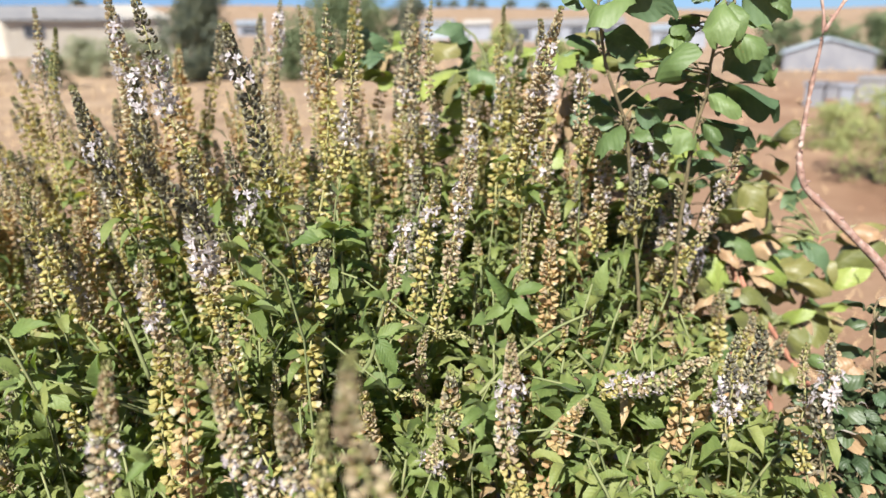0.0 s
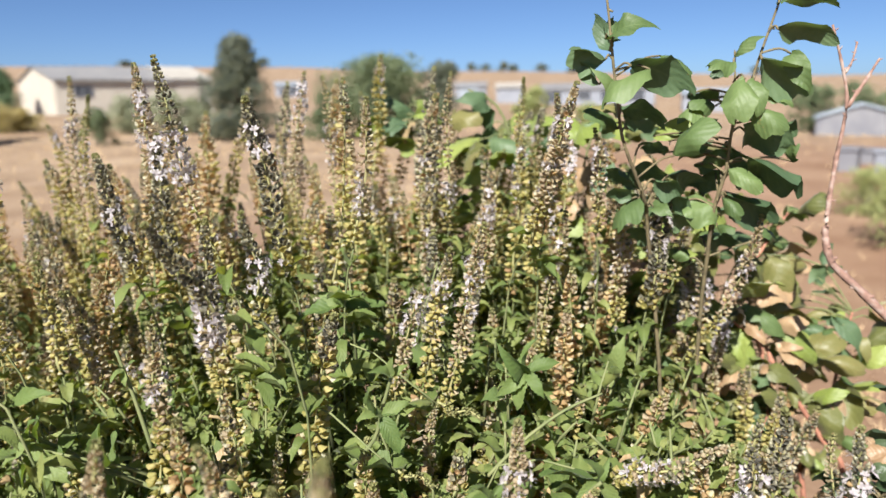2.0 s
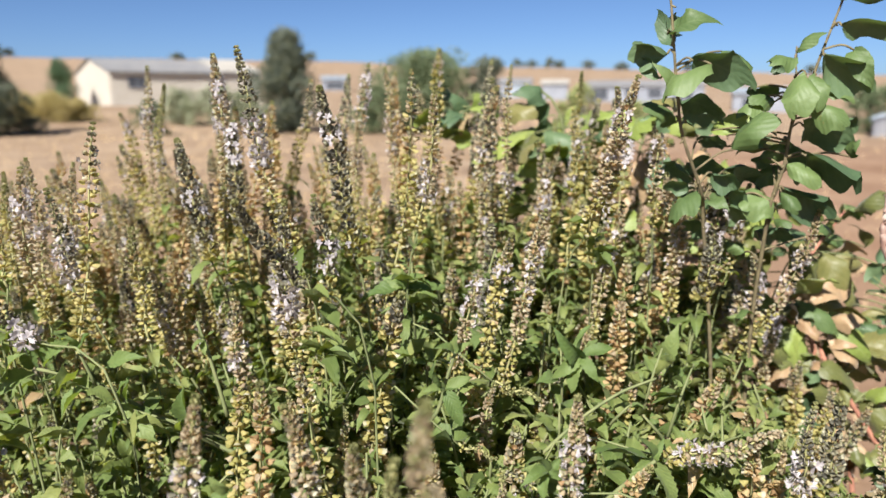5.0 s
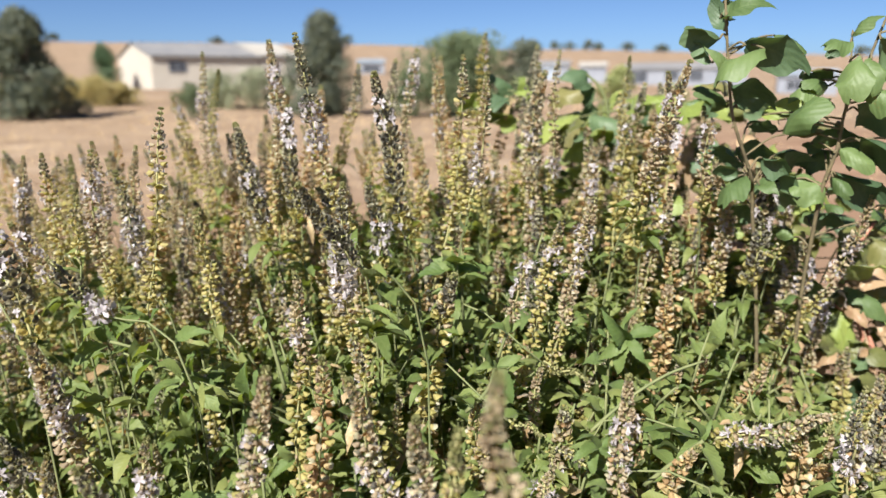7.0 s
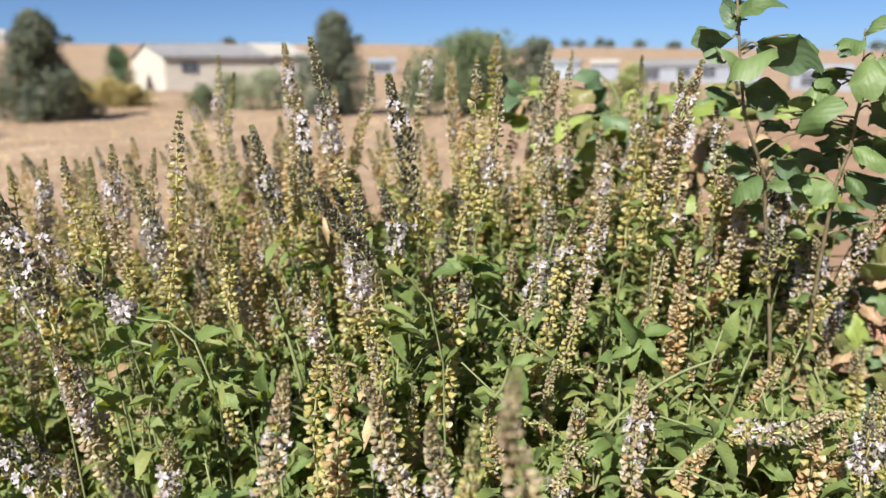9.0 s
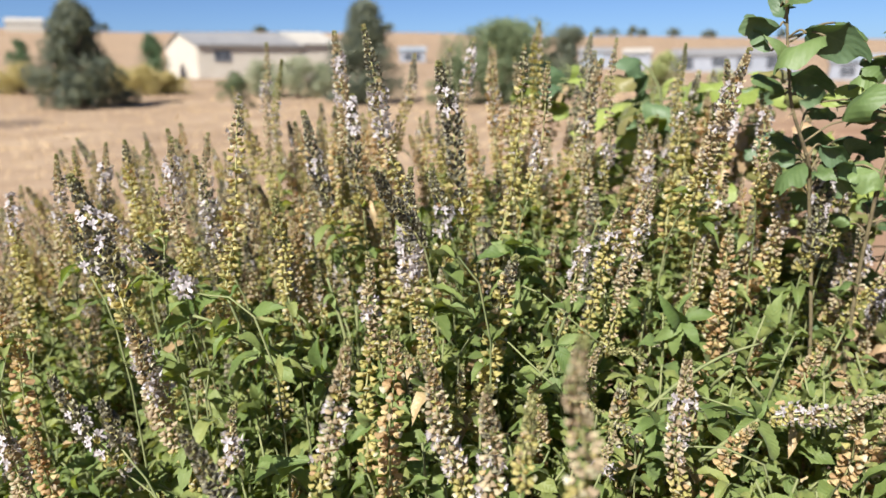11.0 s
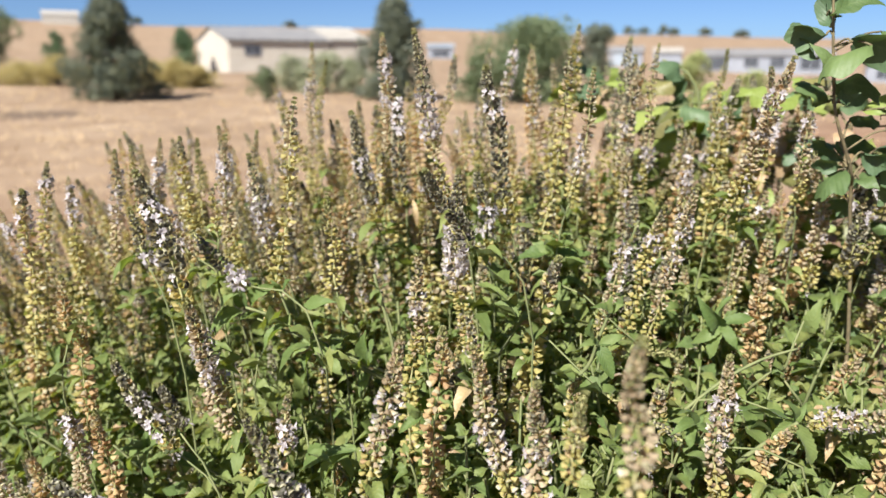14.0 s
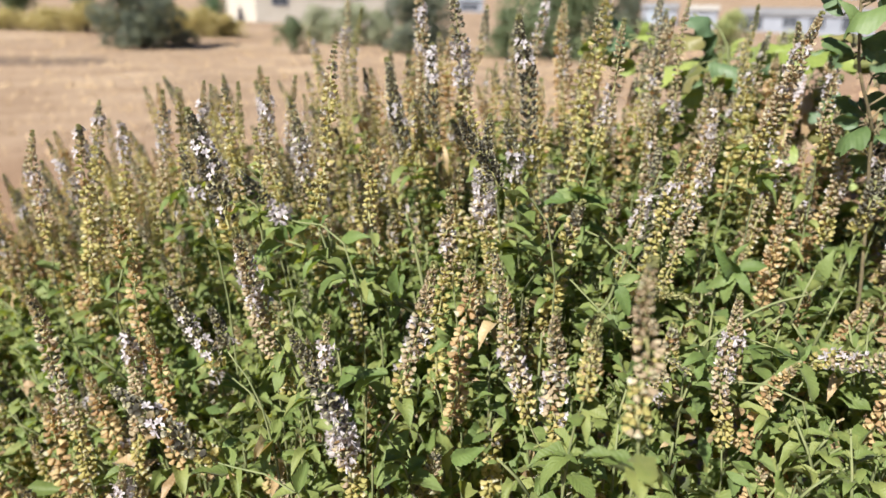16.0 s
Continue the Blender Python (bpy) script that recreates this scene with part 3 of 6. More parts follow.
for k, (az, d, h, r) in enumerate(((-36.2, 38, 1.1, 1.3), (-34.6, 37, 1.15, 1.3), (-33.0, 37.5, 0.8, 1.0), (-42.4, 40, 1.15, 1.7), (-44.7, 41, 0.8, 1.8), (-47.5, 42, 0.7, 1.8))):
    tree("shrub", "yellow-green low shrub in the dry field", az, d, h, r, DOME, M_YELLOW, 5000, 0.075, 30 + k, category="shrub", lobes=22, group="yellow shrubs in the field")
# ridge trees take the bluish juniper leaf: distance haze put into their colour
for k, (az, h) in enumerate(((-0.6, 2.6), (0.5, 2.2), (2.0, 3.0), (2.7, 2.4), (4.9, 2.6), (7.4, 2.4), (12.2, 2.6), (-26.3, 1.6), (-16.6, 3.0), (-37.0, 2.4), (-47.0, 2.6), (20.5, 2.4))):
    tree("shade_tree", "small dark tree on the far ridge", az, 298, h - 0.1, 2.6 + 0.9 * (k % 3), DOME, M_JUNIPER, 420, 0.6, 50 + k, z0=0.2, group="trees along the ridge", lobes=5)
for k, (az, d, h, r) in enumerate(((24.4, 58, 2.9, 1.8), (27.0, 60, 3.3, 2.2), (30.2, 57, 3.2, 2.2), (33.5, 60, 3.0, 2.0))):
    tree("shade_tree", "dark green tree behind the iron roof", az, d, h, r, EGG, M_ROUND, 2500, 0.2, 70 + k, z0=0.1, group="trees behind the iron roof")
for k, (az, d, h, r) in enumerate(((31.5, 7.6, 0.78, 0.46), (35.5, 7.0, 0.75, 0.5), (28.4, 9.5, 0.45, 0.35))):
    tree("feathery_shrub", "airy yellow-green shrub on bare soil", az, d, h, r, EGG, M_FEATHER, 3400, 0.026, 80 + k, category="shrub", group="airy shrubs on bare soil", lobes=14)


def make_grass():
    """Tufts of dry grass and straw over the open field."""
    rng = random.Random(5)
    soup = Soup()
    for k in range(9000):
        a, d = rng.uniform(-62, 40) if k < 6500 else rng.uniform(40, 298), 3.2 + 40 * rng.random() ** 1.7
        p = place(a, d)
        if 8 < a < 80 and rng.random() < 0.72:
            continue
        for j in range(4):
            h = rng.uniform(0.03, 0.10) * (1 + d / 40)
            b = p + Vector((rng.gauss(0, 0.05), rng.gauss(0, 0.05), -0.01))
            lean = Vector((rng.gauss(0, 0.5), rng.gauss(0, 0.5), 1)) * h
            w = Vector((rng.uniform(-1, 1), rng.uniform(-1, 1), 0)).normalized() * 0.004 * (1 + d / 14)
            soup.add([b - w, b + w, b + lean], [(0, 1, 2)])
    return tagged(new("dry_grass", soup.mesh("dry_grass", [M_GRASS], False)), "short dry straw-coloured grass over the field", "grass", kind="stuff")


make_grass()


def make_clods():
    """Clods and pebbles on the bare soil near the bed."""
    rng = random.Random(9)
    soup = Soup()
    for k in range(2200):
        x, y = rng.gauss(0.9, 2.2), rng.gauss(2.2, 2.4)
        if math.hypot(x, y) < 0.35:
            continue
        r = 0.008 + 0.03 * rng.random() ** 3
        p = Vector((x, y, land(x, y) + r * 0.3))
        dirs = [Vector(v) for v in ((1, 0, 0), (0, 1, 0), (-1, 0, 0), (0, -1, 0), (0, 0, 1), (0, 0, -1))]
        soup.add([p + d * r * rng.uniform(0.6, 1.3) for d in dirs], [(0, 1, 4), (1, 2, 4), (2, 3, 4), (3, 0, 4), (1, 0, 5), (2, 1, 5), (3, 2, 5), (0, 3, 5)])
    return tagged(new("clods", soup.mesh("clods", [M_GROUND], False)), "dry clods and pebbles on bare reddish soil", "soil clods", kind="stuff")


make_clods()


def make_litter():
    """Fallen curled leaves on the soil round the bed."""
    rng = random.Random(31)
    soup = Soup()
    for k in range(1500):
        x, y = rng.gauss(0.5, 0.9), rng.gauss(1.4, 0.9)
        if math.hypot(x, y) < 0.3:
            continue
        m = Matrix.Translation((x, y, land(x, y) + 0.012)) @ pose(0, 0, 0, rng.uniform(-25, 25), rng.uniform(-25, 25), rng.uniform(0, 360))
        ln = rng.uniform(0.03, 0.065)
        blade(soup, m, ln, ln * rng.uniform(0.4, 0.7), rng.uniform(-0.2, 0.6), rng.uniform(-0.5, 0.5), 0, 5, 0.6, wavy=0.06, rng=rng)
    return tagged(new("leaf_litter", soup.mesh("leaf_litter", [M_DRYLEAF])), "fallen dry brown leaves on bare soil", "leaf litter", kind="stuff")


make_litter()


# ---- the basil bush ----
bush = thing("basil_bush", "large flowering basil bush with whitish flower spikes in dry soil", "herb bush", at=Matrix.Translation((0.0, 0.8, land(0, 0.8))))
UNBUSH = bush.matrix_basis.inverted()
SPIKE_MATS = [M_STALK, M_TIP, M_DARK, M_BROWN, M_GREEN, M_TAN, M_LIP]


def cup(soup, m, size, slot, rng, open_=1.0, fine=True):
    """One flower cup: a short tube whose round upper lip flares up like a small shell, opening away from the stalk along +y."""
    n = 8 if fine else 6
    half = n // 2
    verts = [m @ Vector((0, 0, 0))]
    for row, (y, r) in enumerate(((0.26, 0.27), (0.60, 0.41), (0.94, 0.60 * open_))):
        for k in range(n):
            a = 6.2832 * k / n
            x, up, yy = math.cos(a) * r, math.sin(a) * r, y
            if row == 2 and k <= half:
                swell = math.sin(a)
                up, yy = up * 0.95 + 0.10, y + 0.10 * swell + rng.uniform(-0.06, 0.06)
            elif row == 2:
                x, up, yy = x * 0.55, up * 0.42, y - 0.06
            verts.append(m @ Vector((x * size, yy * size, up * size)))
    faces, lips = [(0, 1 + k, 1 + (k + 1) % n) for k in range(n)], []
    for row in range(2):
        for k in range(n):
            a, b = 1 + row * n + k, 1 + row * n + (k + 1) % n
            (lips if row == 1 and k < half and slot != 1 else faces).append((a, a + n, b + n, b))
    n0 = len(soup.v)
    soup.add(verts, faces, slot)
    rim = 6 if rng.random() < {2: 0.5, 3: 0.3, 4: 0.18, 5: 0.15}.get(slot, 0) else slot
    for face in lips:
        soup.f.append([n0 + i for i in face])
        soup.s.append(rim)
        soup.uv.extend([(0.5, 0.5)] * 4)


def corolla(soup, m, size, rng):
    """One small two-lipped flower with its stamens, opening along +y."""
    for k, (a, ln, w) in enumerate(((0.4, 1.0, 0.55), (1.2, 1.05, 0.5), (1.95, 1.05, 0.5), (2.75, 1.0, 0.55), (-1.57, 1.35, 0.7))):
        a += rng.uniform(-0.15, 0.15)
        out = Vector((math.cos(a), 0.35, math.sin(a))).normalized()
        side = Vector((-math.sin(a), 0, math.cos(a)))
        base = Vector((0, 0.55 * size, 0)) + out * 0.12 * size
        pts = [base - side * w * 0.22 * size, base + side * w * 0.22 * size, base + out * ln * 0.62 * size + side * w * 0.5 * size + Vector((0, 0.1 * size, 0)), base + out * ln * size + Vector((0, -0.05 * size, 0)), base + out * ln * 0.62 * size - side * w * 0.5 * size + Vector((0, 0.1 * size, 0))]
        soup.add([m @ p for p in pts], [(0, 1, 2, 4), (4, 2, 3)])
    tube(soup, [m @ Vector((0, 0, 0)), m @ Vector((0, 0.6 * size, 0))], [0.16 * size, 0.2 * size], 4)
    for k in range(3):
        e = Vector((rng.uniform(-0.4, 0.4), 1.7, rng.uniform(-0.6, 0.1))) * size
        s = Vector((0.04 * size, 0, 0))
        soup.add([m @ (Vector((0, 0.5 * size, 0)) - s), m @ (Vector((0, 0.5 * size, 0)) + s), m @ (e + s), m @ (e - s)], [(0, 1, 2, 3)])


def spike_meshes(length, kind, bloom, wide, seed, lush=0.38, fine=True):
    """Stalk with whorls of cups from a young tip to ripe cups at the foot, and the open flowers; local z runs to the tip."""
    rng = random.Random(seed)
    cups, flowers = Soup(), Soup()
    bend = Vector((rng.uniform(-1, 1), rng.uniform(-1, 1), 0)) * length * 0.05
    kink, dense = rng.uniform(0, 6.28), rng.uniform(0.66, 1.0)

    def spot(u):
        # u runs from the foot (0) to the tip (1)
        k = math.sin(u * math.pi)
        return Vector((bend.x * k + 0.0015 * math.sin(u * 11 + kink), bend.y * k + 0.0015 * math.cos(u * 9 + kink), u * length))

    tube(cups, [spot(k / 10) for k in range(11)], [0.0012 - 0.0006 * k / 10 for k in range(11)], 5, 0)
    ripe = {"F": 4, "D": 4, "Y": 4, "T": 5, "B": 3, "G": 4}[kind]
    d, ring = 0.0, 0
    while d < length:
        u = 1 - d / length
        f = d / max(length, 0.09)
        young = min(1.0, d / 0.045)
        gap = dense * (0.0040 + 0.0050 * young ** 1.2) * (1.0 if kind in "YT" else 0.82) + (0.0014 * dense if kind in "YT" and f > 0.2 else 0) + rng.uniform(-0.0007, 0.0007)
        size = (0.0022 + 0.0024 * young ** 0.8) * wide * (0.95 + 0.28 * dense * young if kind in "YT" else 0.88) * rng.uniform(0.9, 1.1)
        hot = bloom and abs(f - bloom) < (0.10 if fine else 0.075) + 0.007 / max(length, 0.05)
        for k in range(6):
            if rng.random() < (0.08 if kind not in "YT" else 0.22 * young):
                continue
            a = kink + ring * 0.52 + k * 1.047 + rng.uniform(-0.16, 0.16)
            x = f + rng.gauss(0, 0.06)
            nod = 1.55 if kind in "YT" else 0.75 if kind == "D" else 1.1 + 0.4 * min(1.0, 2 * f)
            tilt = 0.9 - nod * young + rng.uniform(-0.25, 0.25)
            out = Matrix.Rotation(a, 4, "Z") @ Matrix.Translation((0, (0.0010 + 0.0020 * young) * wide, 0))
            at = Matrix.Translation(spot(u + rng.uniform(-0.0022, 0.0022) * young / length)) @ out @ Matrix.Rotation(tilt, 4, "X")
            if d < 0.004:
                slot = 1
            elif kind == "G":
                slot = 1 if x < 0.35 else 4
            elif kind == "D":
                slot = 2 if x < 0.85 else 4
            elif kind == "F":
                slot = 2 if x < max(bloom, 0.3) else 3 if x < bloom + 0.22 else 4
            elif kind == "B":
                slot = (2 if rng.random() < 0.25 else 3) if x < max(bloom, 0.25) else 3 if x < 0.72 else 4
            elif kind == "Y":
                slot = 2 if x < 0.08 else 3 if x < 0.17 else 4 if x < 0.86 or rng.random() < 0.5 else 5
            else:
                slot = 3 if x < 0.12 else 5
            if rng.random() < 0.06:
                slot = rng.choice((3, 4, 5))
            cup(cups, at, size, slot, rng, rng.uniform(0.85, 1.15), fine)
            if hot and rng.random() < lush:
                corolla(flowers, at @ Matrix.Translation((0, size * 0.5, 0)), (0.0026 + 0.0036 * lush) * rng.uniform(0.8, 1.2), rng)
            elif bloom and not hot and young > 0.6 and rng.random() < 0.015:
                corolla(flowers, at @ Matrix.Translation((0, size * 0.5, 0)), 0.0030, rng)
        if fine and (0.1 < young < 0.6 or rng.random() < 0.25):
            for k in range(2):
                a = kink + ring * 1.57 + k * 3.1416
                turn = Matrix.Translation(spot(u)) @ Matrix.Rotation(a, 4, "Z") @ Matrix.Rotation(0.7 - young, 4, "X")
                blade(cups, turn, 0.0036 + 0.0038 * young, 0.0022 + 0.0022 * young, 0.4, 0.3, 0, 3, slot=1 if d < 0.02 else 2 if kind in "DF" else 3, rng=rng)
        d += gap
        ring += 1
    return cups.mesh("flower_spike", SPIKE_MATS), flowers.mesh("bloom", [M_PETAL], False) if flowers.v else None


STEMS = []
SPOTS = []
AXES = []
LABELS = {"F": "full flower spike with a green tip", "D": "dark young flower spike", "Y": "yellow-green ripe seed spike", "T": "dry tan seed spike", "B": "greyish-brown flower spike", "G": "fresh green flower spike"}


def set_spike(meshes, foot, turn, scale, kind):
    at = UNBUSH @ Matrix.Translation(foot) @ turn.to_4x4() @ Matrix.Scale(scale, 4)
    ob = part("flower_spike", meshes[0], bush, LABELS[kind], at)
    if meshes[1]:
        part("bloom", meshes[1], ob, "small whitish-lilac flowers")["kind"] = "stuff"


def spike(tip, foot, kind, bloom, wide):
    tip, foot = Vector(tip), Vector(foot)
    n = len(SPOTS)
    way = tip - foot
    if kind in "YBFT" and way.z > 0.06:
        way *= 1.28
        foot = tip - way
    lush = {"F": 0.75, "B": 0.42, "D": 0.4}.get(kind, 0.35)
    set_spike(spike_meshes(way.length, kind, bloom, wide * (1.28 if kind == "D" else 1.0), 100 + n, lush), foot, aim(way), 1.0, kind)
    STEMS.append((foot, way.normalized()))
    SPOTS.append((tip + foot) / 2)
    AXES.append((foot, tip))


spike((-0.216, 0.655, 1.365), (-0.238, 0.640, 1.201), 'Y', 0.22, 0.85)
spike((-0.131, 0.728, 1.423), (-0.103, 0.735, 1.289), 'F', 0.42, 1)
spike((-0.068, 0.745, 1.391), (-0.048, 0.755, 1.247), 'D', 0.26, 1)
spike((0.003, 0.780, 1.405), (-0.026, 0.800, 1.220), 'Y', 0, 0.85)
spike((0.012, 0.660, 1.238), (-0.012, 0.655, 1.073), 'Y', 0, 1.25)
spike((0.028, 0.740, 1.389), (0.015, 0.745, 1.296), 'B', 0.6, 0.9)
spike((0.070, 0.930, 1.392), (0.058, 0.930, 1.269), 'B', 0.5, 1.3)
spike((0.085, 0.930, 1.414), (0.082, 0.930, 1.288), 'B', 0.75, 0.8)
spike((0.166, 1.000, 1.409), (0.164, 1.020, 1.304), 'G', 0, 0.8)
spike((0.194, 0.775, 1.397), (0.167, 0.800, 1.289), 'B', 0.35, 1.1)
spike((0.181, 0.800, 1.389), (0.175, 0.810, 1.303), 'B', 0.4, 1)
spike((0.221, 0.840, 1.358), (0.224, 0.850, 1.282), 'B', 0.3, 0.9)
spike((-0.358, 1.000, 1.420), (-0.375, 1.020, 1.243), 'B', 0.3, 0.9)
spike((-0.337, 1.000, 1.399), (-0.357, 1.020, 1.243), 'G', 0.5, 0.8)
spike((-0.201, 0.840, 1.424), (-0.202, 0.840, 1.279), 'B', 0.25, 1.1)
spike((-0.177, 0.820, 1.360), (-0.171, 0.820, 1.241), 'D', 0.2, 0.9)
spike((-0.219, 0.785, 1.345), (-0.196, 0.790, 1.229), 'D', 0.5, 0.95)
spike((-0.377, 0.720, 1.322), (-0.370, 0.720, 1.219), 'Y', 0.3, 0.9)
spike((-0.437, 0.720, 1.311), (-0.444, 0.720, 1.222), 'Y', 0, 0.8)
spike((-0.314, 0.700, 1.327), (-0.306, 0.700, 1.221), 'B', 0.3, 1)
spike((-0.277, 0.680, 1.312), (-0.263, 0.690, 1.225), 'F', 0.5, 1)
spike((-0.291, 0.640, 1.290), (-0.291, 0.640, 1.243), 'Y', 0, 0.8)
spike((-0.307, 0.560, 1.312), (-0.273, 0.560, 1.205), 'D', 0.35, 1.05)
spike((-0.367, 0.660, 1.270), (-0.336, 0.660, 1.221), 'B', 0.35, 1)
spike((-0.304, 0.620, 1.252), (-0.243, 0.600, 1.214), 'F', 0.75, 1)
spike((-0.245, 0.520, 1.226), (-0.225, 0.540, 1.107), 'B', 0.28, 1.05)
spike((-0.176, 0.620, 1.293), (-0.174, 0.630, 1.207), 'G', 0, 0.9)
spike((-0.081, 0.580, 1.318), (-0.050, 0.600, 1.261), 'D', 0.8, 0.85)
spike((-0.071, 0.650, 1.310), (-0.060, 0.640, 1.190), 'F', 0.42, 0.95)
spike((-0.071, 0.720, 1.303), (-0.063, 0.730, 1.210), 'D', 0.6, 0.9)
spike((-0.091, 0.590, 1.255), (-0.088, 0.600, 1.186), 'B', 0.45, 0.95)
spike((-0.089, 0.600, 1.203), (-0.102, 0.610, 1.090), 'Y', 0, 0.95)
spike((-0.058, 0.550, 1.211), (-0.073, 0.570, 1.084), 'T', 0, 1)
spike((-0.027, 0.500, 1.219), (-0.009, 0.520, 1.123), 'B', 0.55, 1.05)
spike((-0.051, 0.600, 1.205), (-0.026, 0.600, 1.093), 'Y', 0, 0.9)
spike((-0.068, 0.485, 1.229), (-0.091, 0.490, 1.135), 'B', 0.52, 1.05)
spike((0.069, 0.360, 1.289), (0.072, 0.370, 1.216), 'B', 0, 0.95)
spike((0.138, 0.570, 1.202), (0.141, 0.580, 1.099), 'B', 0.4, 1)
spike((0.191, 0.775, 1.208), (0.172, 0.770, 1.062), 'T', 0, 1.1)
spike((0.219, 0.755, 1.150), (0.221, 0.755, 1.073), 'T', 0, 0.9)
spike((0.268, 0.640, 1.144), (0.270, 0.680, 1.046), 'T', 0, 1)
spike((0.281, 0.620, 1.160), (0.204, 0.630, 1.132), 'B', 0.62, 1)
spike((0.393, 0.900, 1.105), (0.398, 0.910, 0.978), 'Y', 0, 1)
spike((0.187, 0.600, 1.141), (0.167, 0.610, 1.073), 'T', 0, 1)
spike((0.118, 0.700, 1.297), (0.091, 0.720, 1.167), 'B', 0.3, 0.95)
spike((0.093, 0.690, 1.280), (0.068, 0.710, 1.160), 'Y', 0.3, 0.9)
spike((0.068, 0.720, 1.242), (0.049, 0.730, 1.161), 'B', 0.25, 0.85)
spike((0.163, 0.890, 1.276), (0.188, 0.880, 1.137), 'Y', 0, 1.2)
spike((0.187, 0.930, 1.288), (0.209, 0.930, 1.175), 'Y', 0.15, 1.1)
spike((0.288, 0.845, 1.310), (0.275, 0.850, 1.187), 'D', 0.42, 1)
spike((0.236, 0.845, 1.310), (0.243, 0.850, 1.198), 'B', 0.45, 1.1)
spike((0.319, 0.870, 1.297), (0.311, 0.880, 1.227), 'B', 0.3, 0.9)
spike((0.330, 0.875, 1.234), (0.330, 0.880, 1.144), 'B', 0.4, 1)
spike((0.373, 0.840, 1.277), (0.345, 0.870, 1.172), 'B', 0.4, 0.95)
spike((-0.082, 1.000, 1.421), (-0.094, 1.000, 1.264), 'B', 0.2, 0.9)
spike((-0.066, 1.020, 1.416), (-0.057, 1.020, 1.276), 'B', 0.4, 0.9)
spike((-0.152, 1.000, 1.324), (-0.147, 1.000, 1.263), 'T', 0, 0.7)
spike((0.116, 0.690, 1.148), (0.080, 0.700, 1.154), 'G', 0, 0.8)
spike((0.080, 0.690, 1.158), (0.077, 0.690, 1.085), 'B', 0, 0.8)
spike((0.084, 0.620, 1.131), (0.056, 0.630, 1.135), 'G', 0, 0.75)
spike((0.089, 0.600, 1.133), (0.119, 0.600, 1.118), 'F', 0, 0.7)
spike((0.047, 0.430, 1.231), (0.041, 0.440, 1.172), 'G', 0, 0.85)
spike((0.019, 0.475, 1.212), (0.022, 0.485, 1.128), 'B', 0.6, 1.05)
spike((0.091, 0.580, 1.138), (0.084, 0.580, 1.102), 'B', 0.5, 0.8)
spike((-0.156, 0.500, 1.174), (-0.166, 0.500, 1.121), 'B', 0.5, 0.9)
spike((-0.262, 0.500, 1.166), (-0.247, 0.500, 1.130), 'D', 0.6, 0.9)
spike((-0.029, 0.640, 1.149), (-0.039, 0.640, 1.062), 'Y', 0, 0.8)
spike((-0.540, 0.620, 1.271), (-0.546, 0.630, 1.172), 'B', 0.4, 1.05)
spike((-0.461, 0.600, 1.284), (-0.483, 0.610, 1.135), 'Y', 0.15, 1)
spike((-0.505, 0.680, 1.297), (-0.524, 0.680, 1.148), 'Y', 0.2, 0.85)
spike((-0.480, 0.680, 1.271), (-0.482, 0.680, 1.152), 'Y', 0.1, 0.85)
spike((-0.439, 0.700, 1.310), (-0.473, 0.710, 1.158), 'B', 0.25, 0.85)
spike((-0.349, 0.600, 1.273), (-0.336, 0.600, 1.223), 'D', 0.7, 0.8)
spike((-0.422, 0.480, 1.166), (-0.416, 0.500, 1.012), 'B', 0.5, 1.1)
spike((-0.344, 0.500, 1.137), (-0.361, 0.510, 1.017), 'B', 0.2, 0.95)
spike((-0.380, 0.560, 1.186), (-0.396, 0.570, 1.079), 'T', 0, 1)
spike((-0.319, 0.500, 1.138), (-0.317, 0.510, 1.026), 'T', 0, 0.95)
spike((-0.316, 0.520, 1.172), (-0.268, 0.520, 1.101), 'D', 0.6, 0.9)
spike((-0.311, 0.440, 1.117), (-0.224, 0.440, 1.070), 'D', 0.5, 1)
spike((-0.292, 0.420, 1.063), (-0.288, 0.420, 1.014), 'B', 0.4, 0.9)
spike((-0.429, 0.760, 1.315), (-0.436, 0.760, 1.197), 'B', 0.3, 0.85)
spike((-0.383, 0.800, 1.326), (-0.386, 0.800, 1.193), 'B', 0.3, 0.9)
spike((-0.424, 0.820, 1.310), (-0.422, 0.820, 1.186), 'G', 0, 0.8)
spike((-0.347, 0.820, 1.320), (-0.350, 0.820, 1.192), 'B', 0.4, 0.9)
spike((-0.645, 0.740, 1.238), (-0.589, 0.740, 1.124), 'B', 0.3, 0.9)
spike((-0.148, 0.430, 1.194), (-0.120, 0.450, 1.072), 'F', 0.5, 1.05)
spike((-0.247, 0.520, 1.222), (-0.229, 0.530, 1.154), 'B', 0.5, 1)
spike((-0.392, 0.560, 1.221), (-0.394, 0.560, 1.163), 'T', 0, 0.9)
spike((0.182, 0.700, 1.057), (0.206, 0.700, 0.947), 'T', 0, 1.1)
spike((0.390, 0.900, 1.100), (0.401, 0.910, 0.984), 'Y', 0, 1)
spike((0.389, 0.950, 1.146), (0.383, 0.960, 1.048), 'B', 0.2, 1)
spike((0.337, 0.930, 1.216), (0.337, 0.940, 1.097), 'B', 0.3, 1.1)
spike((0.295, 0.620, 1.181), (0.299, 0.630, 1.110), 'F', 0.6, 0.8)
spike((0.329, 0.660, 1.167), (0.332, 0.670, 1.085), 'D', 0, 1)
spike((0.351, 0.600, 1.183), (0.352, 0.600, 1.105), 'D', 0.4, 0.8)
spike((0.345, 0.620, 1.169), (0.352, 0.620, 1.091), 'B', 0, 0.8)
spike((0.163, 0.930, 1.343), (0.154, 0.930, 1.217), 'Y', 0.2, 1)
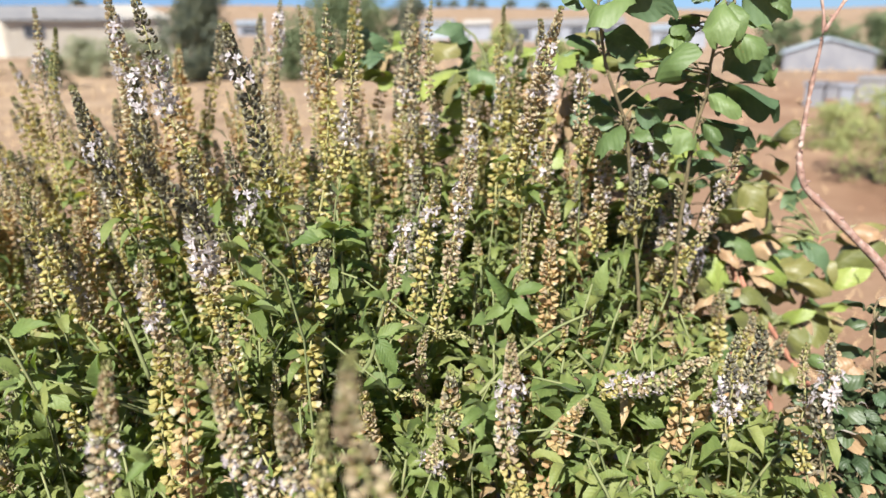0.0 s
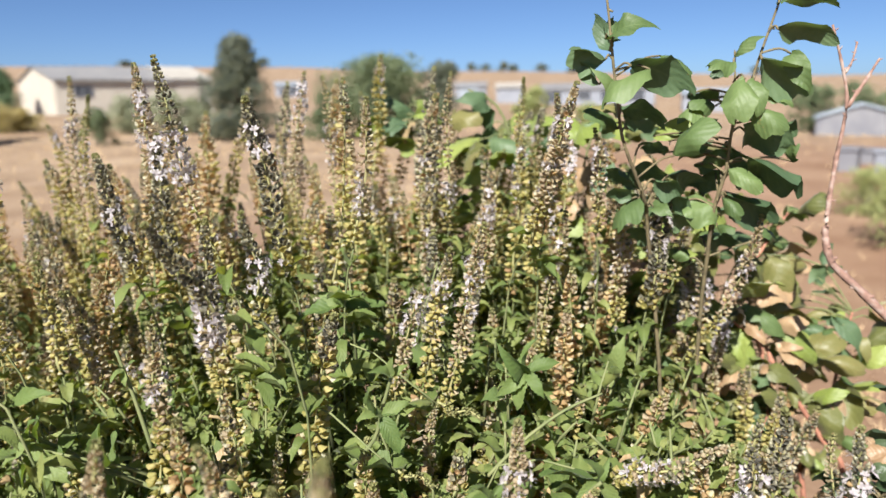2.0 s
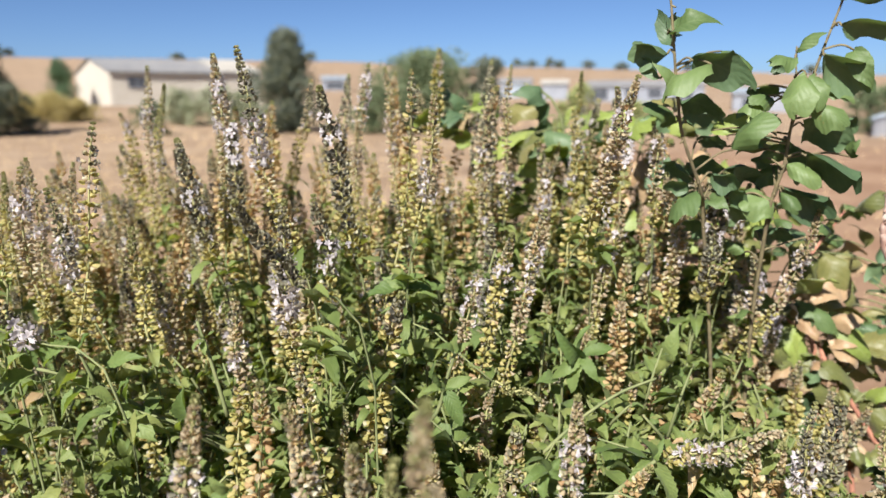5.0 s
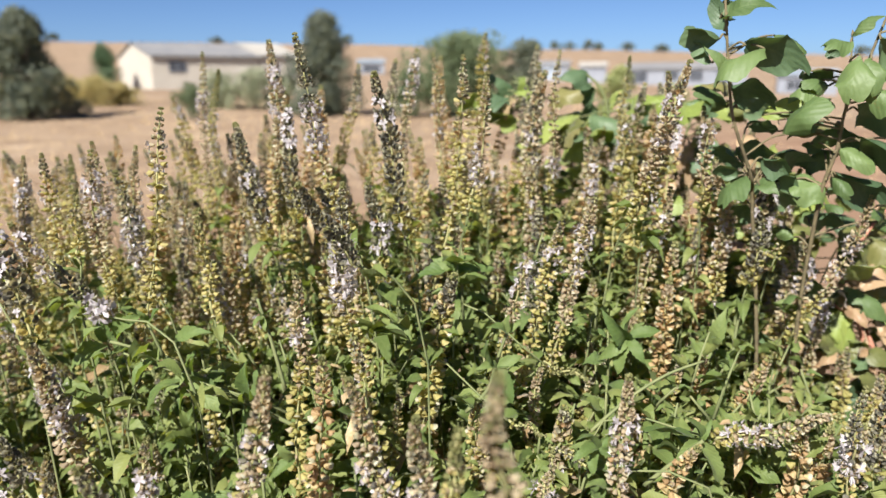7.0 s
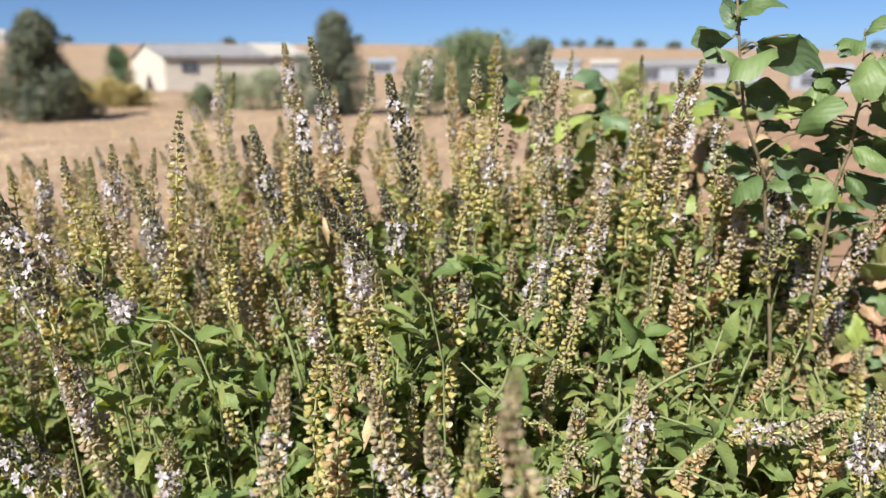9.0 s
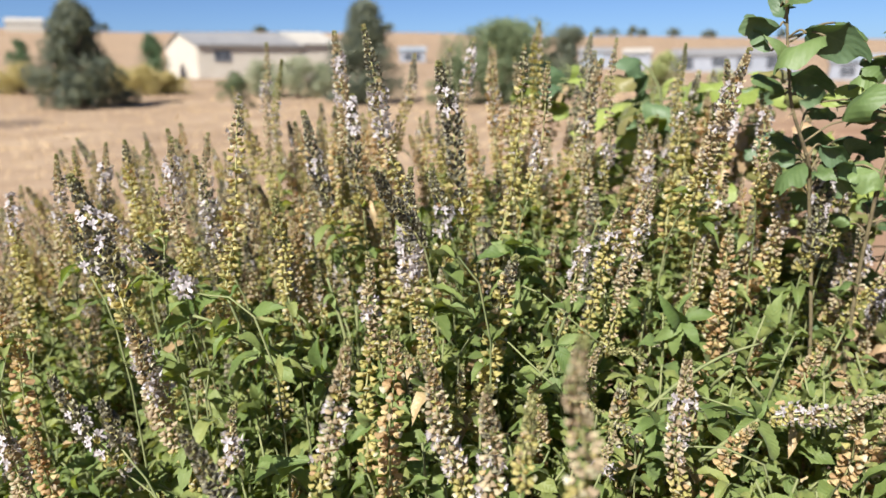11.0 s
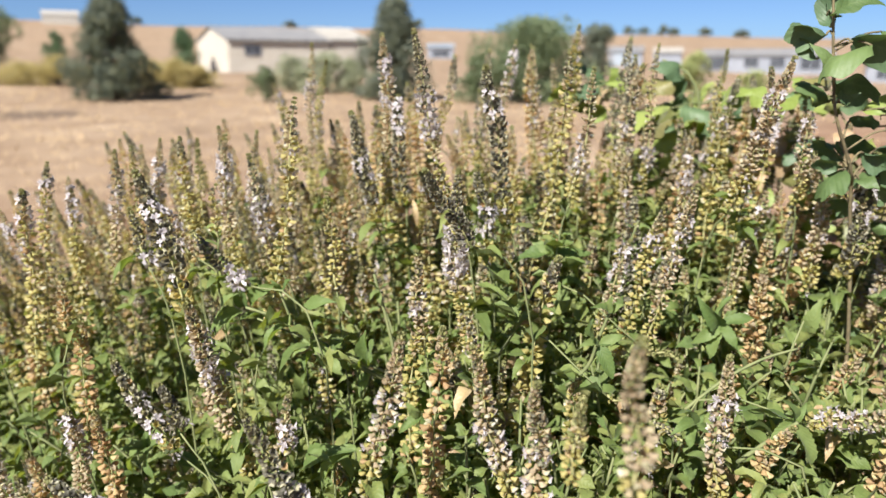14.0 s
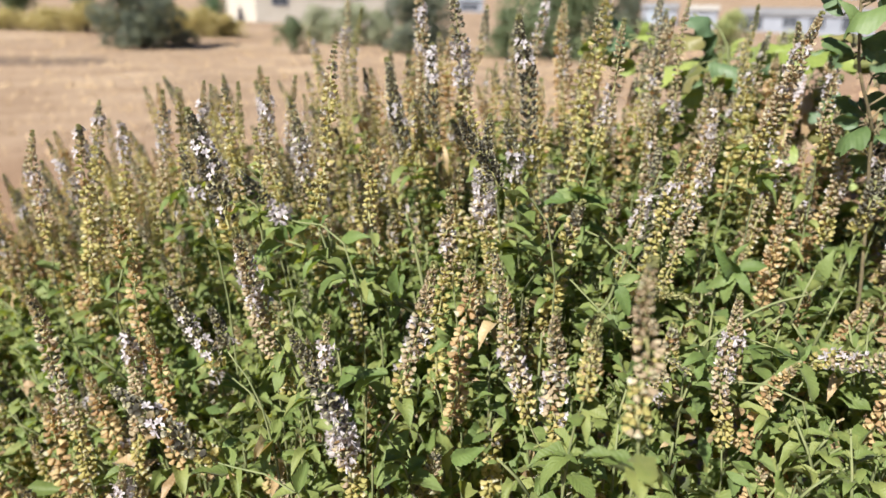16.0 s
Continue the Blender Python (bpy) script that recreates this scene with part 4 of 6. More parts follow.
spike((0.124, 0.900, 1.318), (0.115, 0.900, 1.218), 'B', 0.3, 1)
spike((0.208, 0.920, 1.332), (0.205, 0.920, 1.207), 'Y', 0.1, 1)


def canopy(x, y):
    """The height of the leafy part of the bush."""
    return 1.105 + 0.34 * (min(max(y, 0.48), 1.12) - 0.65) - 0.15 * max(0.0, -x - 0.15) ** 2 - 2.4 * max(0.0, x - 0.15) ** 2


def inside(x, y, grow=1.0):
    a = math.atan2(y - 0.89, x + 0.29)
    grow *= 1.0 + 0.07 * math.sin(3 * a + 1.0) + 0.05 * math.sin(7 * a + 2.0) + 0.04 * math.sin(11 * a)
    return (abs(x + 0.29) / (0.84 * grow)) ** 2.8 + (abs(y - 0.89) / (0.47 * grow)) ** 2.8 < 1


def clear(p, room):
    """Whether p keeps its distance from the flower spikes already set."""
    for a, b in AXES:
        t = min(max((p - a).dot(b - a) / (b - a).length_squared, 0.0), 1.0)
        if (p - a.lerp(b, t)).length < room:
            return False
    return True


def fill_spikes():
    rng = random.Random(77)
    kinds = "YTYBYTYYFYTYBYYTDY"
    stock = []
    for k in range(27):
        kd = kinds[k % len(kinds)]
        ln = rng.uniform(0.13, 0.25)
        stock.append((ln, kd, spike_meshes(ln, kd, 0 if kd in "TG" else rng.choice((0, 0.2, 0.3)) if kd == "Y" else rng.choice((0.2, 0.3, 0.4)), rng.uniform(0.98, 1.22), 500 + k, 0.2, False)))
    made, tries, heroes = 0, 0, len(SPOTS)
    while made < 560 and tries < 24000:
        tries += 1
        x, y = rng.uniform(-1.25, 0.6), rng.uniform(0.44, 1.42)
        if not inside(x, y):
            continue
        if y < 0.70 and x > -0.15 and rng.random() < 0.42 or x > 0.24 and rng.random() < 0.3:
            continue
        ln, kd, meshes = stock[rng.randrange(len(stock))]
        if y > 0.78 and kd in "YT" and rng.random() < 0.14:
            ln, kd, meshes = rng.choice([q for q in stock if q[1] in "BF"])
        if kd in "BFD" and y < 0.78 and x > 0.0 and rng.random() < 0.6:
            ln, kd, meshes = rng.choice([q for q in stock if q[1] == "T"])
        if kd == "Y" and x > 0.06 and rng.random() < 0.4:
            ln, kd, meshes = rng.choice([q for q in stock if q[1] == "T"])
        back = max(0.0, y - 0.7)
        top = canopy(x, y) + rng.uniform(-0.05, 0.09) + 0.09 * min(1, back * 3) * rng.random()
        if y < 0.75:
            top -= 0.03 + 0.07 * rng.random()
        top -= 0.13 * min(1.0, max(0.0, -x - 0.16) / 0.4) * (0.2 + 0.8 * rng.random())
        lean = Vector(((x + 0.02) * 0.42 + rng.gauss(0, 0.13), (y - 0.85) * 0.3 + rng.gauss(0, 0.14), 1)).normalized()
        tip = Vector((x, y, top))
        foot = tip - lean * ln
        mid = (tip + foot) / 2
        if not clear(tip, 0.026) or not clear(tip.lerp(foot, 0.25), 0.024):
            continue
        if any((mid - s).length < (0.042 if k < heroes else 0.027 if y < 0.8 else 0.025) for k, s in enumerate(SPOTS)):
            continue
        set_spike(meshes, foot, aim(lean) @ Matrix.Rotation(rng.uniform(0, 6.28), 3, "Z"), rng.uniform(0.88, 1.12), kd)
        STEMS.append((foot, lean))
        SPOTS.append(mid)
        made += 1


fill_spikes()

LEAF_MESHES = []
for k in range(10):
    rng_l = random.Random(300 + k)
    s = Soup()
    blade(s, Matrix.Identity(4), 1.0, rng_l.uniform(0.46, 0.66), rng_l.uniform(0.1, 1.0), rng_l.uniform(0.1, 1.1), 0.07, 14, wavy=0.12, curl=rng_l.uniform(-0.3, 0.6), rng=rng_l)
    LEAF_MESHES.append(s.mesh("leaf", [M_LEAF]))
FOLIAGE, STALKS, DRY = Soup(), Soup(), Soup()
LEAVES = []


def leaf_at(p, way, face, size, rng, single, rows=6):
    y = Vector(way).normalized()
    x = y.cross(Vector(face))
    x = x.normalized() if x.length > 1e-4 else Vector((1, 0, 0))
    z = x.cross(y)
    m = Matrix.Translation(p) @ Matrix((x, y, z)).transposed().to_4x4()
    if single and len(LEAVES) < 300:
        part("leaf", rng.choice(LEAF_MESHES), bush, "", UNBUSH @ m @ Matrix.Scale(size, 4))
        LEAVES.append(1)
    else:
        soup = DRY if rng.random() < (0.16 if p.x < -0.22 and p.y < 0.56 and p.z < 1.04 else 0.025) else FOLIAGE
        blade(soup, UNBUSH @ m, size, size * rng.uniform(0.42, 0.62), rng.uniform(0.2, 1.3), rng.uniform(-0.2, 1.2), 0.13, rows, wavy=0.14, curl=rng.uniform(-0.3, 0.6), rng=rng)


def shoot(foot, tip, pairs, size, rng, single=False):
    """A leafy side shoot: a thin stem with crossed pairs of leaves, small ones at its tip."""
    foot, tip = Vector(foot), Vector(tip)
    way = tip - foot
    tube(STALKS, [UNBUSH @ foot, UNBUSH @ (foot + way * 0.5 + Vector((0, 0, 0.004))), UNBUSH @ tip], [0.0016, 0.0013, 0.0009], 4)
    turn, spin = aim(way), rng.uniform(0, 3.14)
    for k in range(pairs):
        u = (k + 0.6) / pairs
        for j in range(2):
            a = spin + k * 1.57 + j * 3.1416 + rng.uniform(-0.3, 0.3)
            out = turn @ Vector((math.cos(a), math.sin(a), 0.45 + 0.5 * u + rng.uniform(-0.2, 0.2)))
            s = size * (1.05 - 0.5 * u ** 2) * rng.uniform(0.8, 1.15)
            if k == pairs - 1:
                s *= 0.65
            leaf_at(foot + way * u + out * 0.003, out, turn @ Vector((0, 0, 1)) + Vector((rng.gauss(0, 0.25), rng.gauss(0, 0.25), 0.5)), s, rng, single)


def leaf_top(x, y):
    """The leaves stand lower than the spikes on the open side and at the back."""
    return canopy(x, y) - 0.10 * min(1.0, max(0.0, -x - 0.08) / 0.3) - 0.07 * min(1.0, max(0.0, y - 0.75) / 0.25)


def near_leaf(base, tip, wide):
    """A leaf of its own on the open side of the bush, its face turned up and outward."""
    base, tip = Vector(base), Vector(tip)
    rng = random.Random(int(base.x * 9973 + tip.z * 7919))
    y = (tip - base).normalized()
    x = y.cross(Vector((-0.15, -0.55, 0.75)) + Vector((rng.gauss(0, 0.25), rng.gauss(0, 0.25), rng.gauss(0, 0.25)))).normalized()
    m = UNBUSH @ Matrix.Translation(base) @ Matrix((x, y, x.cross(y))).transposed().to_4x4()
    ln = (tip - base).length * 0.94
    s = Soup()
    droop = rng.uniform(0.1, 0.8)
    m, stretch = arched(m, droop)
    blade(s, m, ln * stretch, ln * wide * 0.86, rng.uniform(0.3, 0.9), droop, 0.08, 16, wavy=0.12, curl=rng.uniform(-0.2, 0.4), rng=rng)
    part("leaf", s.mesh("leaf", [M_LEAF]), bush)
    LEAVES.append(1)
    AXES.append((base, tip))


def near_stem(points, radius):
    """A pale side stem on the open side of the bush."""
    s = Soup()
    path = smooth_path(points, 4)
    tube(s, [UNBUSH @ p for p in path], [radius * (1 - 0.35 * k / len(path)) for k in range(len(path))], 6)
    part("side_stem", s.mesh("side_stem", [M_STEM]), bush)


near_stem(((-0.107, 0.640, 1.108), (-0.151, 0.630, 1.135), (-0.189, 0.620, 1.162), (-0.208, 0.610, 1.180), (-0.245, 0.600, 1.194)), 0.0019)
near_stem(((-0.205, 0.605, 1.182), (-0.212, 0.600, 1.210)), 0.0014)
near_leaf((-0.186, 0.605, 1.166), (-0.154, 0.597, 1.140), 0.46)
near_leaf((-0.185, 0.605, 1.169), (-0.204, 0.597, 1.153), 0.50)
near_leaf((-0.207, 0.605, 1.182), (-0.231, 0.597, 1.153), 0.50)
near_leaf((-0.251, 0.605, 1.193), (-0.248, 0.597, 1.220), 0.55)
near_leaf((-0.251, 0.605, 1.188), (-0.282, 0.597, 1.166), 0.50)
near_leaf((-0.243, 0.605, 1.195), (-0.213, 0.597, 1.219), 0.50)
near_leaf((-0.194, 0.605, 1.196), (-0.158, 0.597, 1.207), 0.40)
near_leaf((-0.187, 0.605, 1.172), (-0.173, 0.597, 1.189), 0.50)
near_leaf((-0.214, 0.605, 1.207), (-0.198, 0.597, 1.224), 0.50)
near_leaf((-0.215, 0.605, 1.209), (-0.219, 0.597, 1.222), 0.50)
near_leaf((-0.006, 0.770, 1.213), (-0.046, 0.756, 1.202), 0.52)
near_leaf((-0.006, 0.770, 1.213), (-0.030, 0.776, 1.225), 0.52)
near_leaf((-0.006, 0.770, 1.213), (0.020, 0.764, 1.205), 0.52)
near_leaf((-0.006, 0.770, 1.213), (0.017, 0.756, 1.231), 0.52)
near_leaf((-0.006, 0.770, 1.213), (0.034, 0.776, 1.214), 0.52)
near_leaf((-0.006, 0.770, 1.213), (-0.006, 0.764, 1.235), 0.52)
near_stem(((0.023, 0.640, 1.135), (0.040, 0.637, 1.156), (0.047, 0.633, 1.181), (0.055, 0.630, 1.207)), 0.0017)
near_leaf((0.048, 0.620, 1.182), (0.033, 0.606, 1.185), 0.52)
near_leaf((0.048, 0.620, 1.182), (0.065, 0.626, 1.181), 0.52)
near_leaf((0.048, 0.620, 1.182), (0.061, 0.614, 1.155), 0.52)
near_leaf((0.048, 0.620, 1.182), (0.042, 0.606, 1.209), 0.52)
near_leaf((0.048, 0.620, 1.182), (0.068, 0.626, 1.190), 0.52)
near_leaf((0.054, 0.630, 1.205), (0.040, 0.616, 1.214), 0.52)
near_leaf((0.054, 0.630, 1.205), (0.066, 0.636, 1.212), 0.52)
near_leaf((0.054, 0.630, 1.205), (0.056, 0.624, 1.222), 0.52)
near_leaf((0.152, 0.740, 1.165), (0.126, 0.726, 1.196), 0.48)
near_leaf((0.152, 0.740, 1.165), (0.163, 0.746, 1.194), 0.48)
near_leaf((0.152, 0.740, 1.165), (0.126, 0.734, 1.144), 0.48)
near_leaf((0.152, 0.740, 1.165), (0.167, 0.726, 1.145), 0.48)
near_leaf((0.152, 0.740, 1.165), (0.183, 0.746, 1.171), 0.48)
near_leaf((0.152, 0.740, 1.165), (0.144, 0.734, 1.130), 0.48)
near_stem(((0.157, 0.620, 1.096), (0.178, 0.615, 1.122), (0.193, 0.610, 1.140)), 0.0019)
near_leaf((0.193, 0.620, 1.134), (0.149, 0.606, 1.147), 0.40)
near_leaf((0.193, 0.620, 1.134), (0.211, 0.626, 1.096), 0.40)
near_leaf((0.193, 0.620, 1.134), (0.174, 0.614, 1.114), 0.40)
near_leaf((0.193, 0.620, 1.134), (0.179, 0.606, 1.160), 0.40)
near_leaf((0.193, 0.620, 1.134), (0.202, 0.626, 1.151), 0.40)
near_leaf((-0.061, 0.500, 1.170), (-0.070, 0.492, 1.182), 0.62)
near_leaf((-0.061, 0.500, 1.168), (-0.075, 0.492, 1.157), 0.50)
near_leaf((0.119, 0.610, 1.125), (0.102, 0.596, 1.136), 0.55)
near_leaf((0.119, 0.610, 1.125), (0.130, 0.616, 1.137), 0.55)
near_leaf((0.119, 0.610, 1.125), (0.132, 0.604, 1.125), 0.55)
near_leaf((0.119, 0.610, 1.125), (0.115, 0.596, 1.111), 0.55)
near_leaf((-0.142, 0.620, 1.146), (-0.141, 0.612, 1.182), 0.50)
near_leaf((0.228, 0.760, 1.154), (0.236, 0.752, 1.195), 0.45)
near_stem(((0.119, 0.660, 1.115), (0.147, 0.673, 1.138), (0.178, 0.687, 1.155), (0.208, 0.700, 1.163)), 0.0015)
near_stem(((-0.132, 0.660, 1.134), (-0.142, 0.660, 1.179), (-0.151, 0.660, 1.213)), 0.0017)
near_leaf((-0.147, 0.660, 1.198), (-0.152, 0.646, 1.212), 0.52)
near_leaf((-0.147, 0.660, 1.198), (-0.137, 0.666, 1.204), 0.52)
near_leaf((-0.147, 0.660, 1.198), (-0.143, 0.654, 1.186), 0.52)
near_leaf((-0.147, 0.660, 1.198), (-0.151, 0.646, 1.193), 0.52)
near_leaf((-0.327, 0.560, 1.070), (-0.346, 0.546, 1.075), 0.50)
near_leaf((-0.327, 0.560, 1.070), (-0.352, 0.566, 1.039), 0.50)
near_leaf((-0.327, 0.560, 1.070), (-0.317, 0.554, 1.042), 0.50)
near_leaf((-0.327, 0.560, 1.070), (-0.283, 0.546, 1.093), 0.50)
near_leaf((-0.327, 0.560, 1.070), (-0.329, 0.566, 1.090), 0.50)
near_leaf((-0.327, 0.560, 1.070), (-0.342, 0.554, 1.084), 0.50)
near_leaf((-0.128, 0.550, 1.106), (-0.157, 0.542, 1.066), 0.42)
near_leaf((-0.143, 0.500, 1.127), (-0.122, 0.492, 1.128), 0.50)
near_leaf((-0.056, 0.550, 1.084), (-0.032, 0.542, 1.106), 0.50)
near_leaf((0.119, 0.580, 1.144), (0.104, 0.566, 1.158), 0.55)
near_leaf((0.119, 0.580, 1.144), (0.131, 0.586, 1.138), 0.55)
near_leaf((0.119, 0.580, 1.144), (0.116, 0.574, 1.126), 0.55)
near_leaf((0.119, 0.580, 1.144), (0.101, 0.566, 1.140), 0.55)
near_leaf((-0.091, 0.540, 1.036), (-0.115, 0.532, 1.008), 0.50)
near_leaf((-0.068, 0.540, 1.041), (-0.037, 0.532, 1.063), 0.50)
near_leaf((-0.256, 0.520, 1.033), (-0.273, 0.512, 1.013), 0.50)
near_leaf((0.117, 0.520, 1.114), (0.125, 0.512, 1.092), 0.50)
near_leaf((0.138, 0.520, 1.088), (0.157, 0.512, 1.083), 0.40)
near_leaf((0.124, 0.550, 1.135), (0.110, 0.542, 1.141), 0.50)
near_leaf((-0.181, 0.620, 1.149), (-0.197, 0.606, 1.168), 0.50)
near_leaf((-0.181, 0.620, 1.149), (-0.161, 0.626, 1.132), 0.50)
near_leaf((-0.267, 0.600, 1.184), (-0.245, 0.592, 1.210), 0.50)
near_leaf((0.034, 0.540, 1.084), (0.050, 0.532, 1.078), 0.50)
near_leaf((-0.173, 0.550, 1.081), (-0.123, 0.542, 1.110), 0.40)
near_leaf((-0.037, 0.550, 1.170), (-0.047, 0.536, 1.183), 0.52)
near_leaf((-0.037, 0.550, 1.170), (-0.026, 0.556, 1.157), 0.52)


def fill_leaves():
    rng = random.Random(21)
    # shoots seen closest, each leaf on its own
    for foot, tip, pairs, size in (
        ((-0.13, 0.63, 1.125), (-0.235, 0.60, 1.185), 3, 0.030), ((-0.10, 0.66, 1.10), (-0.175, 0.60, 1.165), 3, 0.031), ((0.03, 0.72, 1.06), (0.055, 0.68, 1.165), 4, 0.030),
        ((0.11, 0.68, 1.04), (0.145, 0.62, 1.125), 4, 0.030), ((0.0, 0.80, 1.13), (0.0, 0.78, 1.235), 4, 0.030), ((0.05, 0.84, 1.14), (0.075, 0.82, 1.24), 4, 0.029),
        ((0.19, 0.68, 1.02), (0.20, 0.625, 1.115), 4, 0.031), ((0.16, 0.65, 1.0), (0.17, 0.59, 1.085), 3, 0.031), ((-0.33, 0.62, 0.98), (-0.325, 0.585, 1.065), 4, 0.030),
        ((-0.05, 0.60, 1.02), (-0.045, 0.565, 1.12), 3, 0.031), ((0.24, 0.82, 1.05), (0.235, 0.80, 1.165), 4, 0.032),
        ((-0.42, 0.60, 1.0), (-0.45, 0.56, 1.07), 3, 0.030), ((0.08, 0.60, 1.02), (0.075, 0.555, 1.09), 3, 0.030), ((-0.10, 0.54, 1.0), (-0.11, 0.50, 1.08), 3, 0.031), ((0.14, 0.76, 1.08), (0.135, 0.74, 1.17), 4, 0.030),
    ):
        shoot(foot, tip, pairs, size, rng, True)
    for k in range(5600):
        x, y = rng.uniform(-1.25, 0.6), 0.42 + 1.0 * rng.random() ** 1.35
        if not inside(x, y, 1.02) or y < 0.56 and rng.random() < (0.88 if x < -0.2 else 0.7):
            continue
        top = leaf_top(x, y) + (rng.uniform(-0.13, 0.03) if k % 4 else rng.uniform(-0.02, 0.055 if y > 0.65 else 0.02))
        lean = Vector((x * 0.5 + rng.gauss(0, 0.3), (y - 0.9) * 0.9 + rng.gauss(0, 0.3), 1)).normalized()
        tip = Vector((x, y, top))
        if not clear(tip, 0.019):
            continue
        shoot(tip - lean * rng.uniform(0.04, 0.075), tip, rng.randint(3, 4), rng.uniform(0.021, 0.034) * (0.74 if y < 0.60 else 0.92), rng, top > leaf_top(x, y) - 0.06 and y < 0.78)
    # the shaded inside of the bush
    for k in range(5200):
        x, y = rng.uniform(-1.25, 0.6), rng.uniform(0.40, 1.42)
        if not inside(x, y, 1.0):
            continue
        z = leaf_top(x, y) - 0.02 - 0.6 * rng.random() ** 2.4
        leaf_at(Vector((x, y, z)), (rng.gauss(0, 1), rng.gauss(0, 1), rng.gauss(0, 0.5)), (rng.gauss(0, 0.5), rng.gauss(0, 0.5), 1), rng.uniform(0.024, 0.038), rng, False, 4)


fill_leaves()


def fill_stems():
    rng = random.Random(3)
    for foot, way in STEMS:
        low = Vector((foot.x * 0.35 + rng.gauss(0, 0.03), 0.84 + (foot.y - 0.84) * 0.35 + rng.gauss(0, 0.03), 0.12))
        a = foot - way * 0.10
        mid = a.lerp(low, 0.45) + Vector((foot.x * 0.15, (foot.y - 0.84) * 0.15, 0))
        path = smooth_path([foot, a, mid, low], 4)
        n = len(path)
        tube(STALKS, [UNBUSH @ p for p in path], [0.0008 + 0.0013 * (k / n) ** 1.5 for k in range(n)], 4)
        for k in range(6):
            p = foot - way * rng.uniform(-0.01, 0.10) if k < 4 else path[rng.randrange(3, 7)]
            for j in range(2):
                ang = rng.uniform(0, 6.28)
                leaf_at(p, (math.cos(ang), math.sin(ang), 0.3), (0, 0, 1), rng.uniform(0.018, 0.034), rng, False, 4)
    for k in range(9):
        a = rng.uniform(0, 6.28)
        foot = Vector((math.cos(a) * 0.07, 0.84 + math.sin(a) * 0.07, land(0, 0.84) - 0.03))
        top = Vector((math.cos(a) * 0.16, 0.84 + math.sin(a) * 0.16, 0.45))
        base = Soup()
        tube(base, [UNBUSH @ p for p in smooth_path([foot, foot.lerp(top, 0.5) + Vector((0.01, 0, 0)), top], 4)], [0.012 - 0.0005 * q for q in range(9)], 7)
        part("woody_stem", base.mesh("woody_stem", [M_STEM]), bush)


fill_stems()
part("foliage", FOLIAGE.mesh("foliage", [M_LEAF_MASS]), bush, "dense small toothed green leaves")["kind"] = "stuff"
part("stem_growth", STALKS.mesh("stem_growth", [M_STEM]), bush, "green and woody basil stems")["kind"] = "stuff"
part("withered_foliage", DRY.mesh("withered_foliage", [M_DRYLEAF]), bush, "withered brown leaves")["kind"] = "stuff"


# ---- the saplings ----
def sapling(name, label, category, foot, stems, mat, radius):
    p = thing(name, label, category, at=Matrix.Translation(foot))
    inv = p.matrix_basis.inverted()
    for points, thick in stems:
        s = Soup()
        path = smooth_path(points, 4)
        n = len(path)
        tube(s, [inv @ q for q in path], [radius * thick * (1 - 0.65 * k / n) for k in range(n)], 7)
        for k in range(2, n - 1, 3):
            q = inv @ path[k]
            tube(s, [q, q + Vector((0.0035 * math.sin(k * 2.4), -0.002, 0.0035 * math.cos(k * 1.7)))], [radius * 0.5, radius * 0.35], 5)
        part("branch", s.mesh("branch", [mat]), p)
    reach = [inv @ q for points, thick in stems for q in smooth_path(points, 12)]
    return p, inv, reach


def big_leaf(owner, inv, base, tip, wide, face, tone, seed, stalk_mat, reach):
    """A broad pointed leaf from base to tip on a short stalk; face b turns to the sun, d away from it."""
    rng = random.Random(seed)
    base, tip = Vector(base), Vector(tip)
    y = tip - base
    ln = y.length
    y.normalize()
    want = Vector((-0.45, -0.60, 0.65)) if face == "b" else Vector((0.30, 0.70, 0.60))
    want += Vector((rng.gauss(0, 0.22), rng.gauss(0, 0.22), rng.gauss(0, 0.22)))
    x = y.cross(want).normalized()
    z = x.cross(y)
    m = inv @ Matrix.Translation(base) @ Matrix((x, y, z)).transposed().to_4x4()
    s = Soup()
    droop = rng.uniform(0.45, 1.0)
    m, stretch = arched(m, droop)
    blade(s, m, ln * stretch * rng.uniform(0.9, 1.02), ln * min(0.92, wide * (0.98 if face == "b" else 1.08)), rng.choice((-0.5, -0.3, 0.3, 0.55)) + rng.uniform(-0.1, 0.1), droop, 0.02, 14, 0.6, rng.uniform(0.2, 0.9), wavy=0.15, rng=rng)
    ob = part("leaf", s.mesh("leaf", [SAP_TONES[tone]]), owner, {"g": "", "k": "", "m": "leaf coloured a lighter, sunlit green", "y": "yellowing leaf", "l": "bright light green leaf", "t": "dry tan leaf", "o": "orange dying leaf"}[tone])
    st = Soup()
    root = min(reach, key=lambda q: (q - inv @ base).length + max(0.0, q.z - (inv @ base).z) * 0.5)
    tube(st, smooth_path([root, root.lerp(inv @ base, 0.6) + Vector((0, 0, 0.004)), inv @ base], 4), [0.0010] * 8 + [0.0008], 5)
    part("stalk", st.mesh("stalk", [stalk_mat]), ob)


